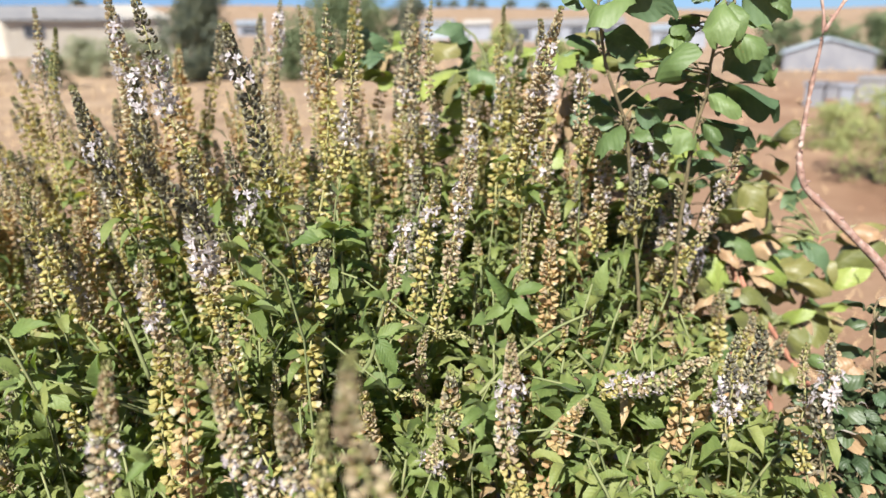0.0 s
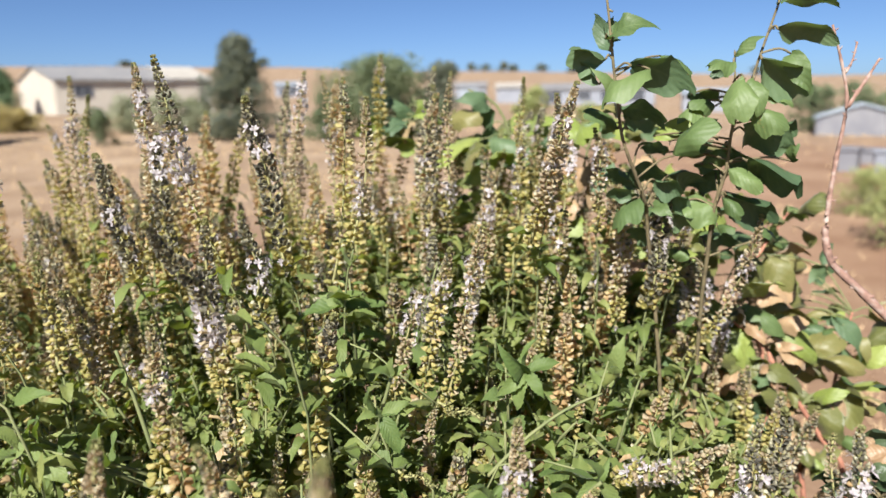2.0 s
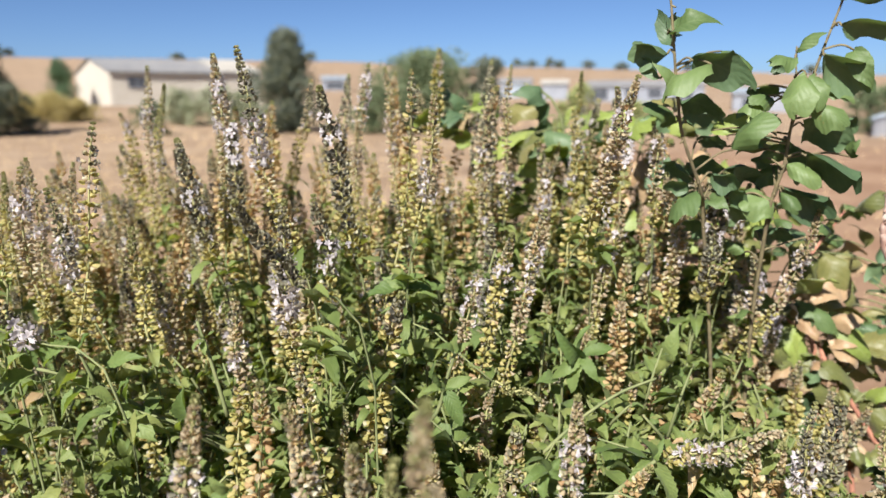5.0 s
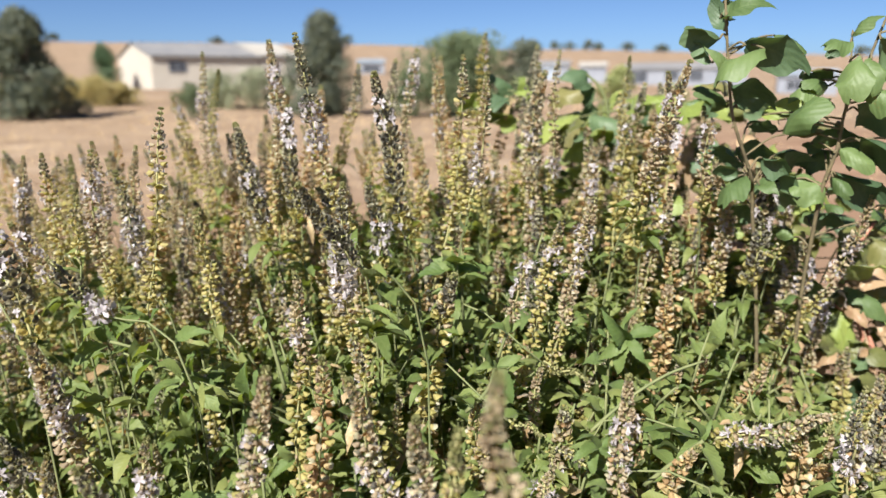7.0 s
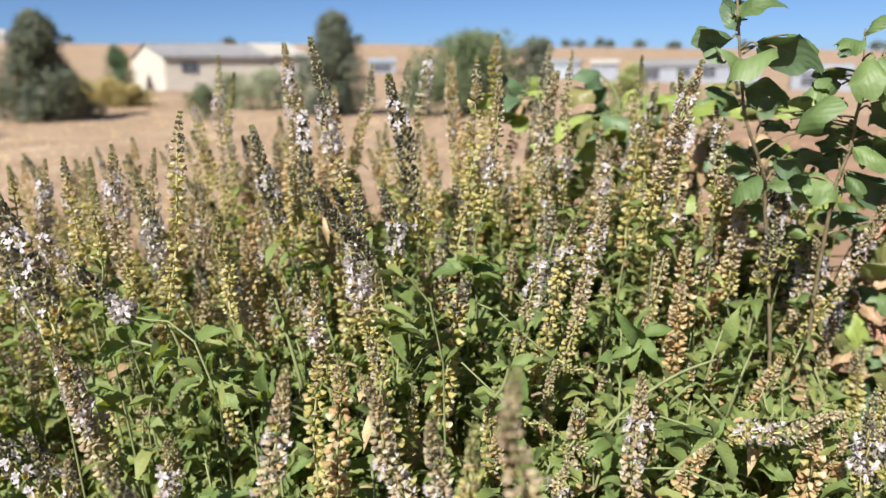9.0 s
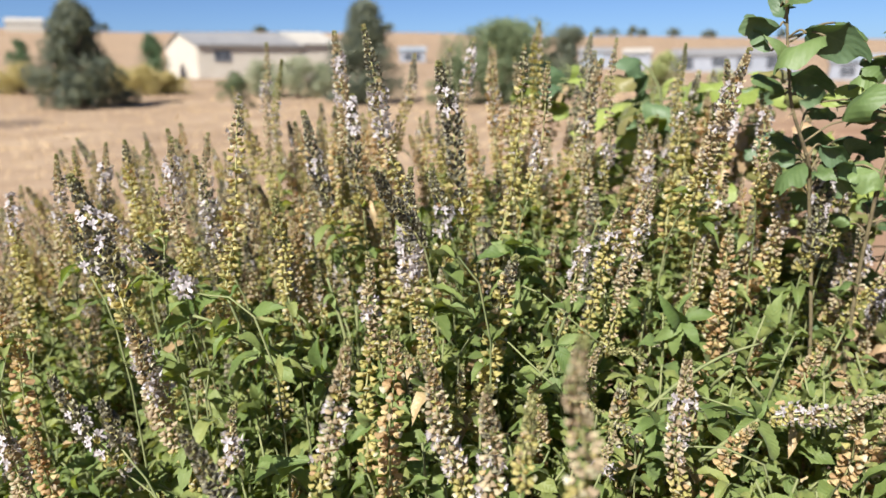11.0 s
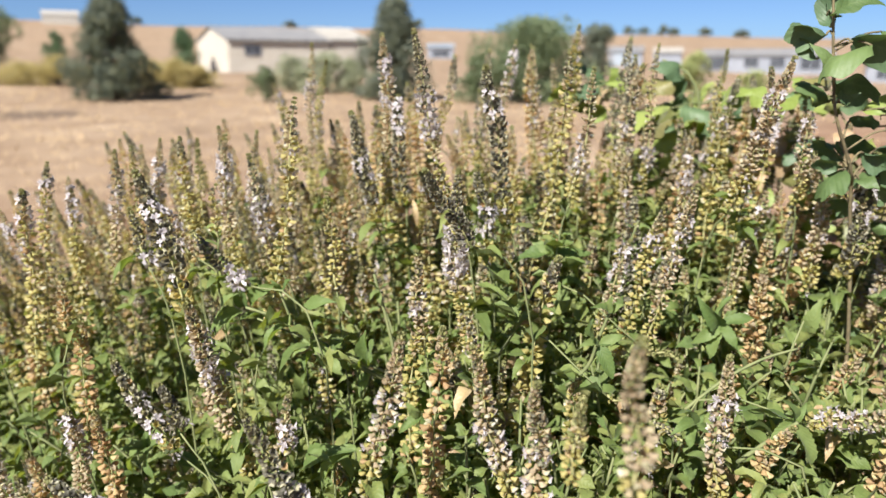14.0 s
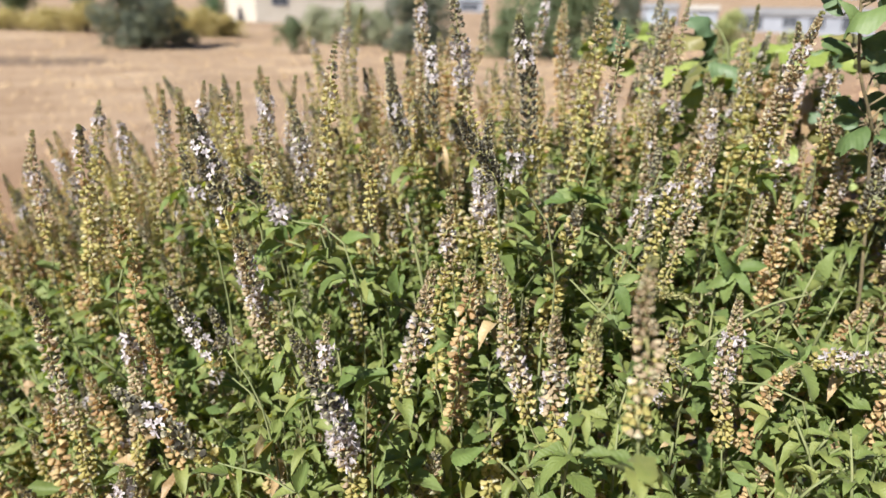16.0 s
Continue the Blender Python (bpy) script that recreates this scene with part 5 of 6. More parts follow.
tree_a, inv_a, reach_a = sapling("fruit_sapling", "young fruit tree sapling with broad dark green leaves", "sapling", (0.36, 0.98, land(0.36, 0.98)), (
    (((0.36, 0.98, -0.02), (0.33, 0.93, 0.6), (0.30, 0.87, 1.05), (0.271, 0.84, 1.261), (0.262, 0.82, 1.296), (0.239, 0.80, 1.345), (0.233, 0.80, 1.373), (0.224, 0.79, 1.424), (0.220, 0.79, 1.456), (0.213, 0.79, 1.50)), 1.0),
    (((0.37, 0.98, -0.02), (0.36, 0.94, 0.6), (0.335, 0.88, 1.1), (0.327, 0.84, 1.246), (0.327, 0.83, 1.287), (0.332, 0.82, 1.322), (0.335, 0.82, 1.357), (0.345, 0.82, 1.385), (0.354, 0.82, 1.418), (0.364, 0.82, 1.452), (0.375, 0.82, 1.49)), 1.0),
    (((0.335, 0.82, 1.357), (0.335, 0.82, 1.39), (0.333, 0.82, 1.424)), 0.55)), M_BARK, 0.0023)


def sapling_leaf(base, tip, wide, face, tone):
    # sun-facing leaves get the lighter copy, painting their sunlight; the others stay darker
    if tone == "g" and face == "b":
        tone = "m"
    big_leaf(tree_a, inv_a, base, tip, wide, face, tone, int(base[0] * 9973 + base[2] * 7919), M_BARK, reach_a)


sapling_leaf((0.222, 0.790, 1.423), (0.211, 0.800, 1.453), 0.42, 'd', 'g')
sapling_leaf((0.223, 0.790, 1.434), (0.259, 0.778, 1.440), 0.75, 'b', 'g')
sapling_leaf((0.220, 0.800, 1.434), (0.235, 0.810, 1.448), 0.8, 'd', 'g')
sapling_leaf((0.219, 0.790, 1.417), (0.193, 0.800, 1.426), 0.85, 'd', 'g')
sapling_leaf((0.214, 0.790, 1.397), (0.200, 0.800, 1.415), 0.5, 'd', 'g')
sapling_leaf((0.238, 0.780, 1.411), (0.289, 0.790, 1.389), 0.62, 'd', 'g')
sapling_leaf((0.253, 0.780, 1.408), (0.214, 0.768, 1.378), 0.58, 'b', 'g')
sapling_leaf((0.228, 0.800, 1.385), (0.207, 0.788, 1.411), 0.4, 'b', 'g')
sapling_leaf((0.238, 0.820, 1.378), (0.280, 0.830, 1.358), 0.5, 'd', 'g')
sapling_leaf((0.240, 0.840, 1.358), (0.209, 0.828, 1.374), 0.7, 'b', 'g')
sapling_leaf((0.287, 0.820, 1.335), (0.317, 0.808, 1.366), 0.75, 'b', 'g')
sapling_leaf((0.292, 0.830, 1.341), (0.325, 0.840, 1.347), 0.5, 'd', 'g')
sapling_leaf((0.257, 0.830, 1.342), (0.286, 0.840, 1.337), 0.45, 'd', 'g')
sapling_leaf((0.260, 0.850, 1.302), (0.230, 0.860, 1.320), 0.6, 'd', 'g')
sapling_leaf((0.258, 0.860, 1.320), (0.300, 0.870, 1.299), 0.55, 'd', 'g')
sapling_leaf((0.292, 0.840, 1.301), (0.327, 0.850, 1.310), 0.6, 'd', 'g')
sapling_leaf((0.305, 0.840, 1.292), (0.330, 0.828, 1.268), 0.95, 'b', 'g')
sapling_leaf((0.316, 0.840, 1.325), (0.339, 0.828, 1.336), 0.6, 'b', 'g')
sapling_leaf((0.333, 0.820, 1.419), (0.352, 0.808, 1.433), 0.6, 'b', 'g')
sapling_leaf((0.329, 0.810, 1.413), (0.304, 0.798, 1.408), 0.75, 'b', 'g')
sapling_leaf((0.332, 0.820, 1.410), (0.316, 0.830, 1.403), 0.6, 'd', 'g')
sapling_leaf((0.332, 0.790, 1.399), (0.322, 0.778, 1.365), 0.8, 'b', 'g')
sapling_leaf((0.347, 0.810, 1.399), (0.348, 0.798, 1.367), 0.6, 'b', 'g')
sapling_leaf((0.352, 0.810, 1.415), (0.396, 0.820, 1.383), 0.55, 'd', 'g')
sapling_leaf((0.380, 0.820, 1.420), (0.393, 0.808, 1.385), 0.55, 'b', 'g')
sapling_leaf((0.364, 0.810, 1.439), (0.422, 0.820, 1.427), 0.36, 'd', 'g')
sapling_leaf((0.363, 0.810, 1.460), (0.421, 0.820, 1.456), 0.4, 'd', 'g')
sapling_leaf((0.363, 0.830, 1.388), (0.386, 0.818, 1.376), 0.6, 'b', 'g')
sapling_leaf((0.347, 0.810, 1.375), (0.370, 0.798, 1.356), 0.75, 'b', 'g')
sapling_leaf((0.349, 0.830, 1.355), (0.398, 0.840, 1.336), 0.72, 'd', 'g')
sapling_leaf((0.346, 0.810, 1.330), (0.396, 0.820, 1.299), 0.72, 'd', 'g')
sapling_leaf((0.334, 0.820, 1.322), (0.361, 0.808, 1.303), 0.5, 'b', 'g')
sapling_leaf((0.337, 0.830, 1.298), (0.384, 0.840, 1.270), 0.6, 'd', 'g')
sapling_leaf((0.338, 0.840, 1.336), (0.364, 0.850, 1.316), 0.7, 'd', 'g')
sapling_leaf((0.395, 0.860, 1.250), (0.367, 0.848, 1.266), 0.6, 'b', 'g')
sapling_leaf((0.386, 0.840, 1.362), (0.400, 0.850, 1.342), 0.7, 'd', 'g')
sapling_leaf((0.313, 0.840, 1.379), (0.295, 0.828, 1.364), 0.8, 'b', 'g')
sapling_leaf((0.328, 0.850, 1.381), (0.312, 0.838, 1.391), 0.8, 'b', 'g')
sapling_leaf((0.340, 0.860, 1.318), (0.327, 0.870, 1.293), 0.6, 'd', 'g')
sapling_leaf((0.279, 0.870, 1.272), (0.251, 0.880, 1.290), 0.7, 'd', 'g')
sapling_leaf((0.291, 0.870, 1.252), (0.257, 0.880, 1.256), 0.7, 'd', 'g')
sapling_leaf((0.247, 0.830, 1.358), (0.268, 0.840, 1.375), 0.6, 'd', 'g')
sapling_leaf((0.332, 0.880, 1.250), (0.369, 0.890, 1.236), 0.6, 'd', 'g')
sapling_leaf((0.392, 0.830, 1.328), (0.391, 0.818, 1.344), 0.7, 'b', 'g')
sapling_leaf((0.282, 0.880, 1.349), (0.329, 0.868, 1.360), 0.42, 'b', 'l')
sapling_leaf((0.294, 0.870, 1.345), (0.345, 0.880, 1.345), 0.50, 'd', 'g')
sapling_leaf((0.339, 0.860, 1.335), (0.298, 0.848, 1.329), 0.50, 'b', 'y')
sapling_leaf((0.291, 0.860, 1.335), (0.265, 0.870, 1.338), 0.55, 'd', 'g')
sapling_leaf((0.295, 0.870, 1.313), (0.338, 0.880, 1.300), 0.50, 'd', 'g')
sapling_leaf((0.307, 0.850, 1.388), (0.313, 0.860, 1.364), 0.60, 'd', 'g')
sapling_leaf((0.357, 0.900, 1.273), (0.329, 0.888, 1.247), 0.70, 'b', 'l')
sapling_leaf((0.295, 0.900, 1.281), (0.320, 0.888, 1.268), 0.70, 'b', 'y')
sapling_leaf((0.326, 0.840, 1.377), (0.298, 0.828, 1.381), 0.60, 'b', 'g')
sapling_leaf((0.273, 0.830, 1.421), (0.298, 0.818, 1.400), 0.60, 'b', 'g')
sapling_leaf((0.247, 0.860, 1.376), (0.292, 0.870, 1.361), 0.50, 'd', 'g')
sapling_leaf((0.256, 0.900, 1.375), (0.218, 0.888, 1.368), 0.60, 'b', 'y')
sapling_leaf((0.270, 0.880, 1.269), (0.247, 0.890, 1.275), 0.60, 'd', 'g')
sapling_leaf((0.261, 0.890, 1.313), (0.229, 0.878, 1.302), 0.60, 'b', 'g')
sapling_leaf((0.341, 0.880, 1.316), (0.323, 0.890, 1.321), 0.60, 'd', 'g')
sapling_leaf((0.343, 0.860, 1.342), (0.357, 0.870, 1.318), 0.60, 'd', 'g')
sapling_leaf((0.328, 0.900, 1.298), (0.304, 0.888, 1.293), 0.60, 'b', 'y')
sapling_leaf((0.353, 0.880, 1.295), (0.379, 0.890, 1.277), 0.60, 'd', 'g')

rng_a = random.Random(8)
for k in range(70):
    q = tree_a.matrix_basis @ reach_a[rng_a.randrange(len(reach_a))]
    if q.z < 1.08 or q.z > 1.31:
        continue
    a = rng_a.uniform(0, 6.283)
    root = q + Vector((math.cos(a) * 0.014, math.sin(a) * 0.014 + 0.01, 0.006))
    far = root + Vector((math.cos(a), 0.6 * math.sin(a), rng_a.uniform(-0.8, 0.4))) * rng_a.uniform(0.024, 0.042)
    sapling_leaf(root, far, rng_a.uniform(0.5, 0.7), rng_a.choice("bd"), "g")

tree_b, inv_b, reach_b = sapling("fruit_sapling", "low fruit shoot with yellowing leaves and reddish stems", "sapling", (0.62, 1.03, land(0.62, 1.03)), (
    (((0.62, 1.03, -0.02), (0.60, 1.02, 0.6), (0.561, 1.0, 0.912), (0.529, 1.0, 0.972), (0.490, 1.0, 1.031), (0.464, 1.01, 1.074), (0.45, 1.06, 1.16), (0.50, 1.08, 1.24)), 1.0),
    (((0.61, 1.03, -0.02), (0.56, 1.02, 0.6), (0.51, 1.0, 0.912), (0.492, 1.0, 0.965), (0.469, 1.0, 1.005), (0.442, 1.0, 1.103), (0.421, 1.0, 1.117), (0.394, 1.0, 1.141)), 0.9),
    (((0.529, 1.0, 0.972), (0.56, 1.04, 1.06), (0.575, 1.05, 1.12)), 0.6),
    (((0.60, 1.03, -0.02), (0.50, 1.03, 0.6), (0.42, 1.03, 0.90), (0.375, 1.03, 1.06), (0.35, 1.04, 1.20)), 0.8),
    (((0.42, 1.03, 0.90), (0.465, 1.01, 1.00), (0.44, 1.01, 1.14)), 0.5)), M_RED, 0.0044)


def shrub_leaf(base, tip, wide, face, tone):
    big_leaf(tree_b, inv_b, base, tip, wide, face, tone, int(base[0] * 9973 + base[2] * 7919), M_STEM, reach_b)


shrub_leaf((0.483, 1.000, 1.037), (0.423, 0.988, 1.073), 0.5, 'b', 'y')
shrub_leaf((0.476, 1.000, 1.015), (0.426, 0.988, 1.053), 0.35, 'b', 'y')
shrub_leaf((0.377, 0.980, 1.118), (0.405, 0.968, 1.074), 0.36, 'b', 'y')
shrub_leaf((0.408, 1.000, 1.115), (0.433, 0.988, 1.072), 0.6, 'b', 'l')
shrub_leaf((0.458, 1.040, 1.129), (0.436, 1.028, 1.196), 0.6, 'b', 'y')
shrub_leaf((0.454, 1.020, 1.135), (0.434, 1.008, 1.170), 0.7, 'b', 't')
shrub_leaf((0.462, 1.000, 1.110), (0.495, 0.988, 1.068), 0.55, 'b', 't')
shrub_leaf((0.509, 1.020, 1.068), (0.580, 1.030, 1.042), 0.42, 'd', 'g')
shrub_leaf((0.524, 1.050, 1.085), (0.576, 1.038, 1.060), 0.4, 'b', 'g')
shrub_leaf((0.531, 1.080, 1.165), (0.493, 1.068, 1.187), 0.6, 'b', 'y')
shrub_leaf((0.539, 1.080, 1.150), (0.577, 1.090, 1.170), 0.5, 'd', 'g')
shrub_leaf((0.537, 1.080, 1.135), (0.581, 1.090, 1.132), 0.45, 'd', 'g')
shrub_leaf((0.531, 1.080, 1.117), (0.488, 1.068, 1.154), 0.5, 'b', 'y')
shrub_leaf((0.529, 1.080, 1.105), (0.565, 1.068, 1.113), 0.45, 'b', 'y')
shrub_leaf((0.517, 1.060, 1.097), (0.558, 1.048, 1.086), 0.45, 'b', 'g')
shrub_leaf((0.500, 1.050, 1.085), (0.462, 1.038, 1.119), 0.5, 'b', 'y')
shrub_leaf((0.517, 1.000, 1.031), (0.538, 0.988, 0.975), 0.55, 'b', 'y')
shrub_leaf((0.383, 0.950, 1.026), (0.356, 0.938, 0.989), 0.5, 'b', 'o')
shrub_leaf((0.583, 1.050, 1.009), (0.611, 1.038, 0.983), 0.6, 'b', 'o')
shrub_leaf((0.538, 1.100, 1.190), (0.509, 1.088, 1.222), 0.5, 'b', 'y')
shrub_leaf((0.557, 1.100, 1.168), (0.570, 1.110, 1.195), 0.5, 'd', 'g')
shrub_leaf((0.529, 1.100, 1.122), (0.491, 1.088, 1.171), 0.4, 'b', 'y')
shrub_leaf((0.495, 1.020, 1.030), (0.525, 1.008, 1.013), 0.4, 'b', 'y')
shrub_leaf((0.384, 1.000, 1.074), (0.359, 0.988, 1.043), 0.5, 'b', 't')
shrub_leaf((0.544, 1.040, 1.118), (0.581, 1.028, 1.063), 0.4, 'b', 'g')
shrub_leaf((0.410, 1.000, 1.192), (0.429, 0.988, 1.221), 0.6, 'b', 'y')
shrub_leaf((0.342, 1.100, 1.036), (0.303, 1.088, 1.000), 0.6, 'b', 't')
shrub_leaf((0.352, 1.100, 0.987), (0.312, 1.088, 0.959), 0.6, 'b', 'y')
shrub_leaf((0.510, 1.000, 0.919), (0.484, 1.010, 0.952), 0.6, 'd', 't')
shrub_leaf((0.522, 1.000, 0.935), (0.547, 0.988, 0.964), 0.6, 'b', 'y')
shrub_leaf((0.420, 1.100, 0.995), (0.435, 1.088, 1.040), 0.6, 'b', 't')
shrub_leaf((0.302, 1.020, 1.316), (0.312, 1.008, 1.278), 0.60, 'b', 't')
shrub_leaf((0.482, 1.020, 1.157), (0.438, 1.008, 1.140), 0.80, 'b', 't')
shrub_leaf((0.485, 1.020, 1.103), (0.510, 1.008, 1.070), 0.60, 'b', 'o')
shrub_leaf((0.398, 1.020, 1.072), (0.410, 1.008, 1.025), 0.60, 'b', 't')
shrub_leaf((0.460, 1.030, 1.197), (0.485, 1.018, 1.143), 0.60, 'b', 'y')
shrub_leaf((0.430, 1.000, 1.115), (0.421, 0.988, 1.062), 0.45, 'b', 'l')
shrub_leaf((0.445, 0.990, 1.068), (0.492, 0.978, 1.043), 0.50, 'b', 'y')
shrub_leaf((0.380, 1.000, 1.102), (0.419, 0.988, 1.069), 0.50, 'b', 'y')
shrub_leaf((0.519, 1.000, 1.077), (0.564, 0.988, 1.066), 0.50, 'b', 'y')
shrub_leaf((0.537, 1.000, 1.018), (0.545, 0.988, 0.972), 0.50, 'b', 'y')
shrub_leaf((0.304, 1.020, 1.045), (0.330, 1.008, 1.027), 0.70, 'b', 't')
shrub_leaf((0.384, 0.950, 1.016), (0.353, 0.938, 0.988), 0.50, 'b', 'o')
shrub_leaf((0.574, 1.000, 1.024), (0.588, 0.988, 1.022), 0.60, 'b', 'o')
shrub_leaf((0.444, 1.000, 1.028), (0.489, 1.010, 0.985), 0.35, 'd', 'g')
shrub_leaf((0.517, 1.020, 1.187), (0.510, 1.030, 1.160), 0.50, 'd', 'g')
shrub_leaf((0.555, 1.030, 1.109), (0.531, 1.040, 1.117), 0.50, 'd', 'g')
shrub_leaf((0.583, 0.950, 0.918), (0.600, 0.938, 0.946), 0.60, 'b', 't')

rng_b = random.Random(12)
for k in range(165):
    q = tree_b.matrix_basis @ reach_b[rng_b.randrange(len(reach_b))]
    if q.z < 0.80:
        continue
    a = rng_b.uniform(0, 6.283)
    root = q + Vector((math.cos(a) * 0.03, math.sin(a) * 0.03 + 0.02, 0.004))
    far = root + Vector((math.cos(a), 0.5 * math.sin(a), rng_b.uniform(-0.9, 0.5))) * rng_b.uniform(0.035, 0.065)
    shrub_leaf(root, far, rng_b.uniform(0.36, 0.54), rng_b.choice("bbd"), rng_b.choice("gmlyyyyytto"))
high_b = [q for q in reach_b if (tree_b.matrix_basis @ q).z > 1.05]
for k in range(50):
    q = tree_b.matrix_basis @ rng_b.choice(high_b)
    a = rng_b.uniform(0, 6.283)
    root = q + Vector((math.cos(a) * 0.035, math.sin(a) * 0.03 + 0.02, 0.01))
    far = root + Vector((math.cos(a), 0.5 * math.sin(a), rng_b.uniform(-0.9, 0.7))) * rng_b.uniform(0.04, 0.06)
    shrub_leaf(root, far, rng_b.uniform(0.5, 0.7), rng_b.choice("bbd"), rng_b.choice("lmyyyyto"))

tree_c, inv_c, reach_c = sapling("leafy_plant", "bright light-green leafy plant behind the basil", "plant", (0.22, 1.3, land(0.22, 1.3)), (
    (((0.22, 1.3, -0.02), (0.20, 1.28, 0.7), (0.17, 1.22, 1.2), (0.15, 1.2, 1.36), (0.10, 1.2, 1.40)), 1.0),
    (((0.23, 1.3, -0.02), (0.24, 1.26, 0.7), (0.25, 1.2, 1.2), (0.28, 1.18, 1.37)), 0.9),
    (((0.17, 1.22, 1.2), (0.06, 1.21, 1.33), (0.02, 1.21, 1.39)), 0.6),
    (((0.24, 1.26, 0.7), (0.33, 1.20, 1.05), (0.36, 1.18, 1.29)), 0.6),
    (((0.24, 1.26, 0.7), (0.42, 1.20, 1.00), (0.455, 1.18, 1.23)), 0.6)), M_STEM, 0.0035)


def vine_leaf(base, tip, wide, face, tone):
    big_leaf(tree_c, inv_c, base, tip, wide, face, tone, int(base[0] * 9973 + base[2] * 7919), M_STEM, reach_c)


vine_leaf((0.057, 1.200, 1.365), (0.024, 1.188, 1.387), 0.7, 'b', 'l')
vine_leaf((0.065, 1.200, 1.357), (0.020, 1.188, 1.366), 0.6, 'b', 'l')
vine_leaf((0.023, 1.220, 1.365), (-0.023, 1.208, 1.390), 0.6, 'b', 'g')
vine_leaf((0.014, 1.220, 1.377), (-0.003, 1.230, 1.348), 0.6, 'd', 'g')
vine_leaf((0.129, 1.200, 1.376), (0.080, 1.188, 1.388), 0.65, 'b', 'g')
vine_leaf((0.112, 1.200, 1.384), (0.126, 1.210, 1.335), 0.7, 'd', 'g')
vine_leaf((0.133, 1.150, 1.307), (0.091, 1.138, 1.273), 0.6, 'b', 'l')
vine_leaf((0.118, 1.180, 1.321), (0.111, 1.190, 1.288), 0.6, 'd', 'g')
vine_leaf((0.221, 1.200, 1.335), (0.180, 1.188, 1.352), 0.6, 'b', 'l')
vine_leaf((0.212, 1.200, 1.343), (0.245, 1.188, 1.355), 0.5, 'b', 'g')
vine_leaf((0.160, 1.250, 1.350), (0.179, 1.238, 1.367), 0.5, 'b', 'l')
vine_leaf((0.133, 1.200, 1.352), (0.123, 1.210, 1.311), 0.6, 'd', 'g')
vine_leaf((0.283, 1.100, 1.354), (0.252, 1.088, 1.375), 0.7, 'b', 'l')
vine_leaf((0.284, 1.100, 1.340), (0.247, 1.088, 1.354), 0.7, 'b', 'g')
vine_leaf((0.020, 1.200, 1.357), (0.008, 1.188, 1.325), 0.7, 'b', 'o')
vine_leaf((0.193, 1.150, 1.326), (0.220, 1.138, 1.338), 0.6, 'b', 'g')
vine_leaf((0.266, 1.000, 1.313), (0.249, 0.988, 1.288), 0.7, 'b', 'g')
vine_leaf((0.273, 1.000, 1.303), (0.290, 1.010, 1.279), 0.7, 'd', 'g')
vine_leaf((0.264, 1.16, 1.297), (0.246, 1.15, 1.26), 0.7, 'b', 't')
vine_leaf((0.246, 1.16, 1.288), (0.224, 1.15, 1.252), 0.7, 'b', 'y')
vine_leaf((0.284, 1.16, 1.282), (0.267, 1.15, 1.236), 0.6, 'b', 't')
vine_leaf((0.233, 1.16, 1.309), (0.218, 1.15, 1.279), 0.6, 'b', 't')
vine_leaf((0.27, 1.16, 1.259), (0.284, 1.15, 1.225), 0.6, 'b', 'y')
vine_leaf((0.245, 1.16, 1.251), (0.234, 1.15, 1.22), 0.6, 'b', 't')
vine_leaf((0.285, 1.16, 1.309), (0.266, 1.15, 1.289), 0.7, 'b', 'y')
vine_leaf((0.225, 1.16, 1.27), (0.24, 1.15, 1.236), 0.6, 'b', 't')

rng_c = random.Random(15)
for k in range(330):
    q = tree_c.matrix_basis @ reach_c[rng_c.randrange(len(reach_c))]
    if q.z < 1.02 or q.z > 1.36:
        continue
    a = rng_c.uniform(0, 6.283)
    root = q + Vector((math.cos(a), math.sin(a), 0.05)) * rng_c.uniform(0.02, 0.075)
    far = root + Vector((math.cos(a), math.sin(a), rng_c.uniform(-0.7, 0.4))) * rng_c.uniform(0.035, 0.065)
    vine_leaf(root, far, rng_c.uniform(0.5, 0.7), rng_c.choice("bbbd"), rng_c.choice("llllgyy"))


tree_d, inv_d, reach_d = sapling("young_plant", "small dark green plant with rounded leaves on thin stems", "plant", (0.60, 0.80, land(0.60, 0.80)), (
    (((0.60, 0.80, -0.02), (0.55, 0.78, 0.6), (0.505, 0.76, 0.95), (0.482, 0.75, 1.05), (0.468, 0.75, 1.14)), 1.0),
    (((0.61, 0.80, -0.02), (0.57, 0.78, 0.6), (0.53, 0.76, 0.95), (0.505, 0.75, 1.06), (0.492, 0.75, 1.145)), 0.9),
    (((0.505, 0.76, 0.95), (0.465, 0.745, 1.00), (0.452, 0.745, 1.05)), 0.6),
    (((0.60, 0.80, -0.02), (0.54, 0.77, 0.6), (0.475, 0.75, 0.88), (0.435, 0.74, 0.99), (0.425, 0.74, 1.06)), 0.7),
    (((0.57, 0.78, 0.6), (0.56, 0.76, 0.90), (0.545, 0.75, 1.03), (0.548, 0.75, 1.12)), 0.7)), M_BARK, 0.0026)


def plant_leaf(base, tip, wide, face, tone):
    big_leaf(tree_d, inv_d, base, tip, wide, face, tone, int(base[0] * 9973 + base[2] * 7919), M_BARK, reach_d)


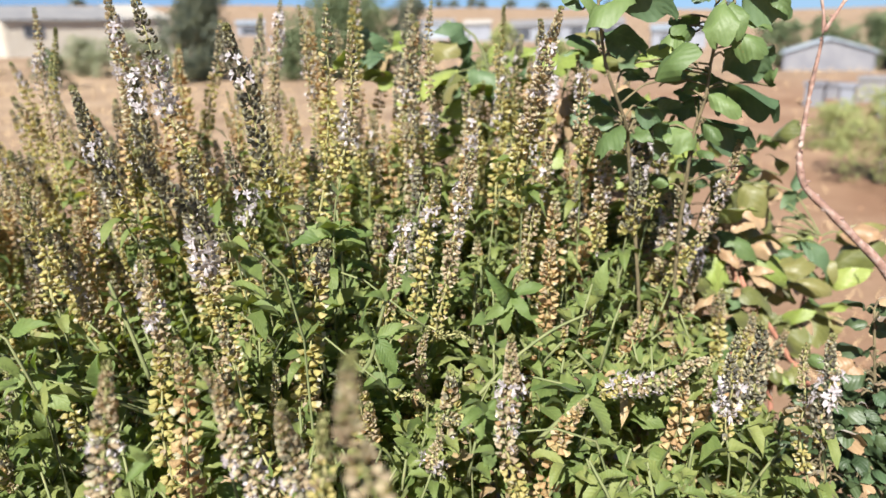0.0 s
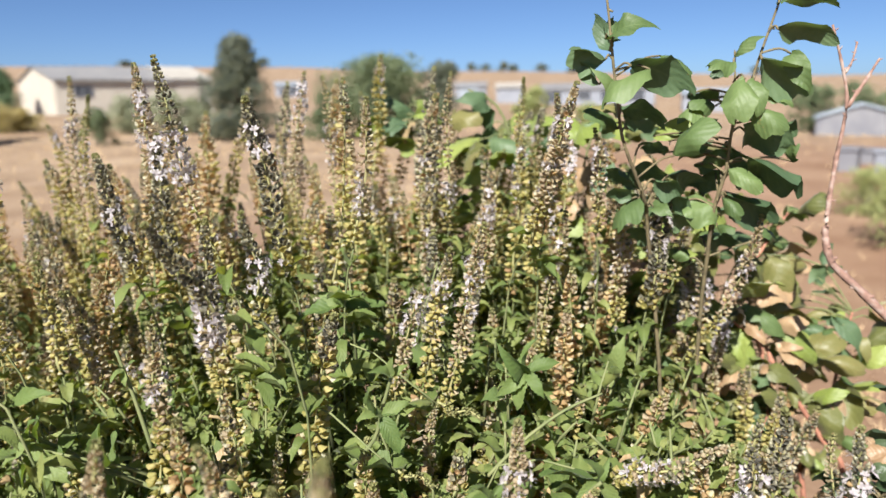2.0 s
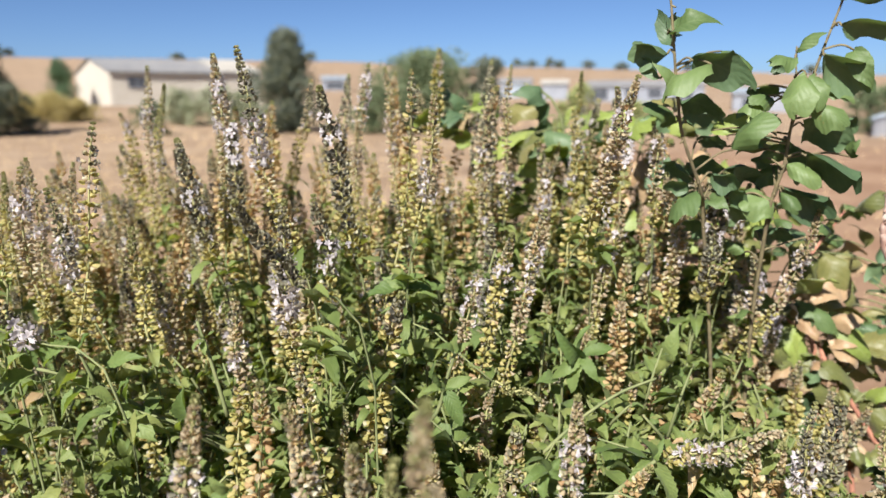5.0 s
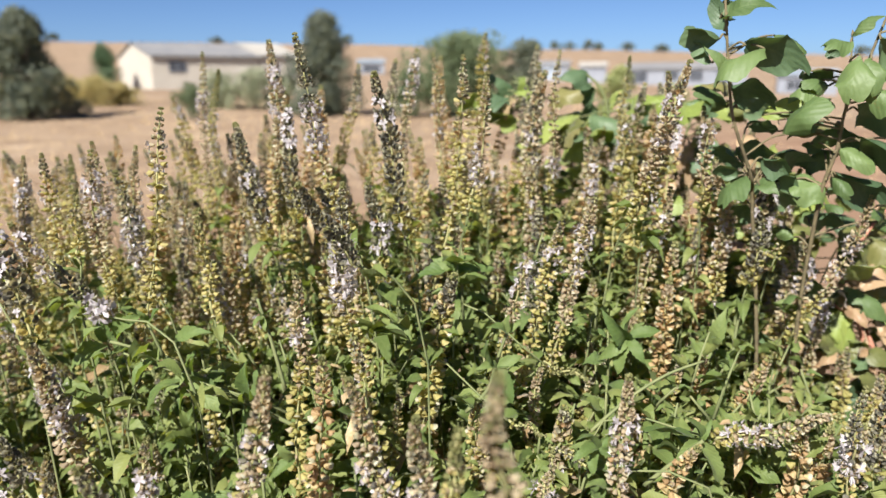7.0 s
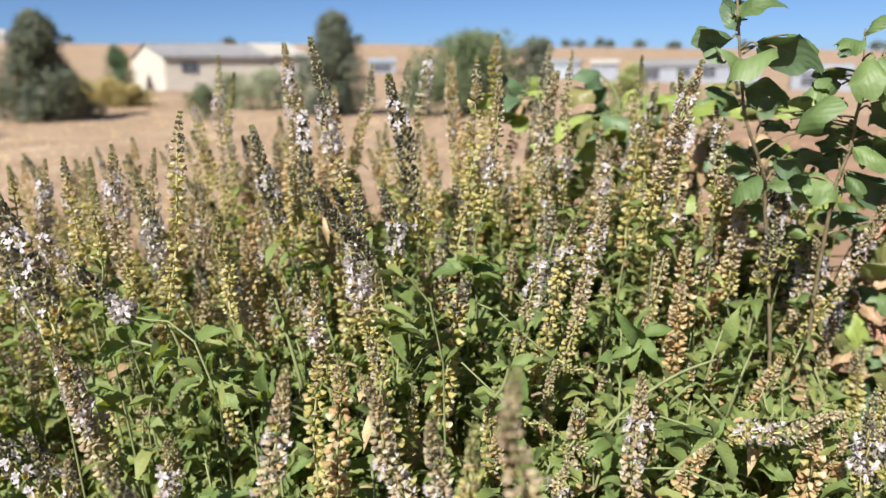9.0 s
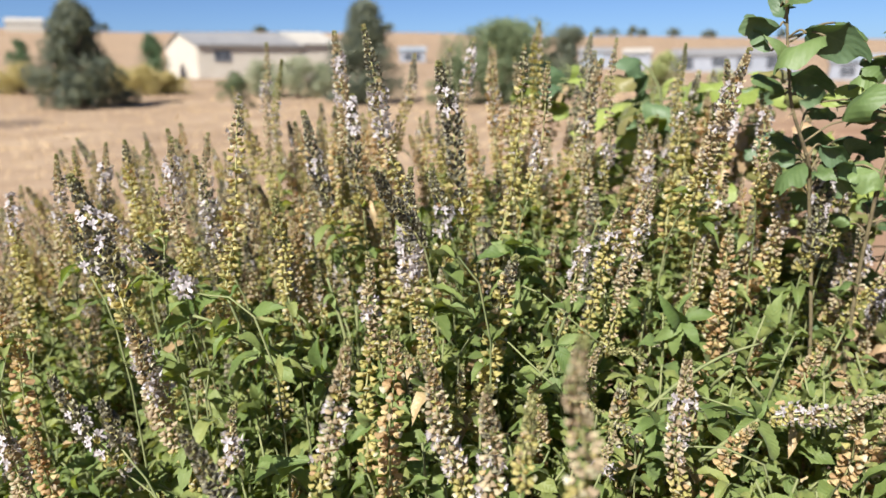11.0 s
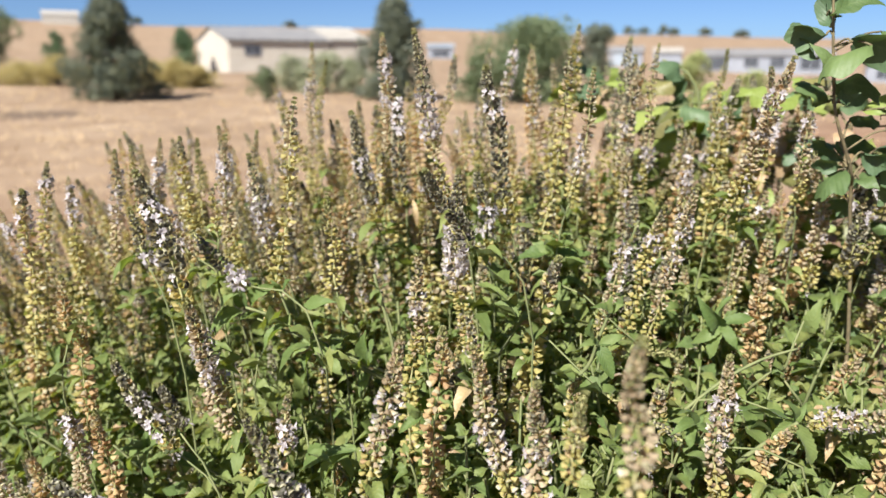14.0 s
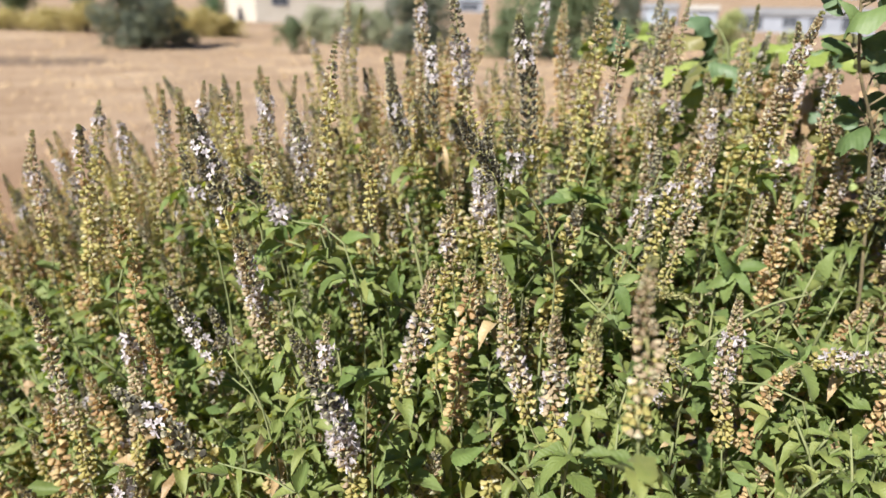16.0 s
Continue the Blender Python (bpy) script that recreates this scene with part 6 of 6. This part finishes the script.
rng_d = random.Random(19)
for k in range(330):
    q = tree_d.matrix_basis @ reach_d[rng_d.randrange(len(reach_d))]
    if q.z < 0.84:
        continue
    a = rng_d.uniform(0, 6.283)
    low = max(0.0, min(1.0, (1.06 - q.z) / 0.16))
    root = q + Vector((math.cos(a), math.sin(a), 0.0)) * (0.008 + 0.030 * low * rng_d.random()) + Vector((0, 0, 0.004))
    far = root + Vector((math.cos(a), math.sin(a), rng_d.uniform(-0.5, 0.5))) * rng_d.uniform(0.015, 0.028)
    plant_leaf(root, far, rng_d.uniform(0.6, 0.8), rng_d.choice("bddd"), rng_d.choice("kkkkkkkgto"))


# the crowded lower leaves, added as a dark mass in place of deep shade
crowd_d = [q for q in reach_d if 0.95 < (tree_d.matrix_basis @ q).z < 1.08]
for k in range(190):
    q = tree_d.matrix_basis @ rng_d.choice(crowd_d)
    a = rng_d.uniform(0, 6.283)
    root = q + Vector((math.cos(a), math.sin(a), 0.0)) * rng_d.uniform(0.004, 0.022) + Vector((0, 0, rng_d.uniform(-0.012, 0.012)))
    far = root + Vector((math.cos(a), math.sin(a), rng_d.uniform(-0.6, 0.6))) * rng_d.uniform(0.014, 0.026)
    plant_leaf(root, far, rng_d.uniform(0.6, 0.8), rng_d.choice("bdd"), rng_d.choice("kkkkkkkgt"))


# ---- the dry branch ----
def make_dry_branch():
    p = thing("dry_branch", "bare reddish-grey dead branch forking over the yard", "branch", at=Matrix.Translation((0.85, 0.9, land(0.85, 0.9))))
    inv = p.matrix_basis.inverted()
    limbs = (
        (((0.85, 0.9, -0.03), (0.80, 0.89, 0.5), (0.66, 0.87, 0.98), (0.55, 0.86, 1.128), (0.506, 0.86, 1.174), (0.476, 0.86, 1.203), (0.450, 0.86, 1.228), (0.442, 0.86, 1.253)), 0.0052, 0.0034),
        (((0.450, 0.86, 1.228), (0.442, 0.86, 1.253), (0.442, 0.86, 1.28), (0.445, 0.86, 1.325), (0.450, 0.86, 1.374), (0.444, 0.86, 1.406), (0.431, 0.86, 1.446)), 0.0034, 0.0010),
        (((0.451, 0.86, 1.374), (0.465, 0.86, 1.398), (0.475, 0.86, 1.416)), 0.0022, 0.0009),
        (((0.446, 0.86, 1.404), (0.451, 0.86, 1.414), (0.454, 0.86, 1.431)), 0.0014, 0.0007),
        (((0.56, 0.86, 1.12), (0.575, 0.87, 1.18), (0.565, 0.87, 1.215)), 0.0016, 0.0007),
        (((0.60, 0.865, 1.07), (0.635, 0.87, 1.13), (0.65, 0.87, 1.20)), 0.0016, 0.0007))
    rng = random.Random(4)
    for pts, r0, r1 in limbs:
        s = Soup()
        path = smooth_path(pts, 5)
        n = len(path)
        tube(s, [inv @ q for q in path], [0.95 * (r0 + (r1 - r0) * k / n) * rng.uniform(0.85, 1.2) for k in range(n)], 8)
        for k in range(1, n - 1, 2):
            q = inv @ path[k]
            e = Vector((rng.uniform(-1, 1), rng.uniform(-1, 1), rng.uniform(0, 1))).normalized()
            r = r0 + (r1 - r0) * k / n
            tube(s, [q, q + e * (r + 0.003)], [r * 0.6, r * 0.35], 5)
        part("limb", s.mesh("limb", [M_DRYBARK]), p)


make_dry_branch()
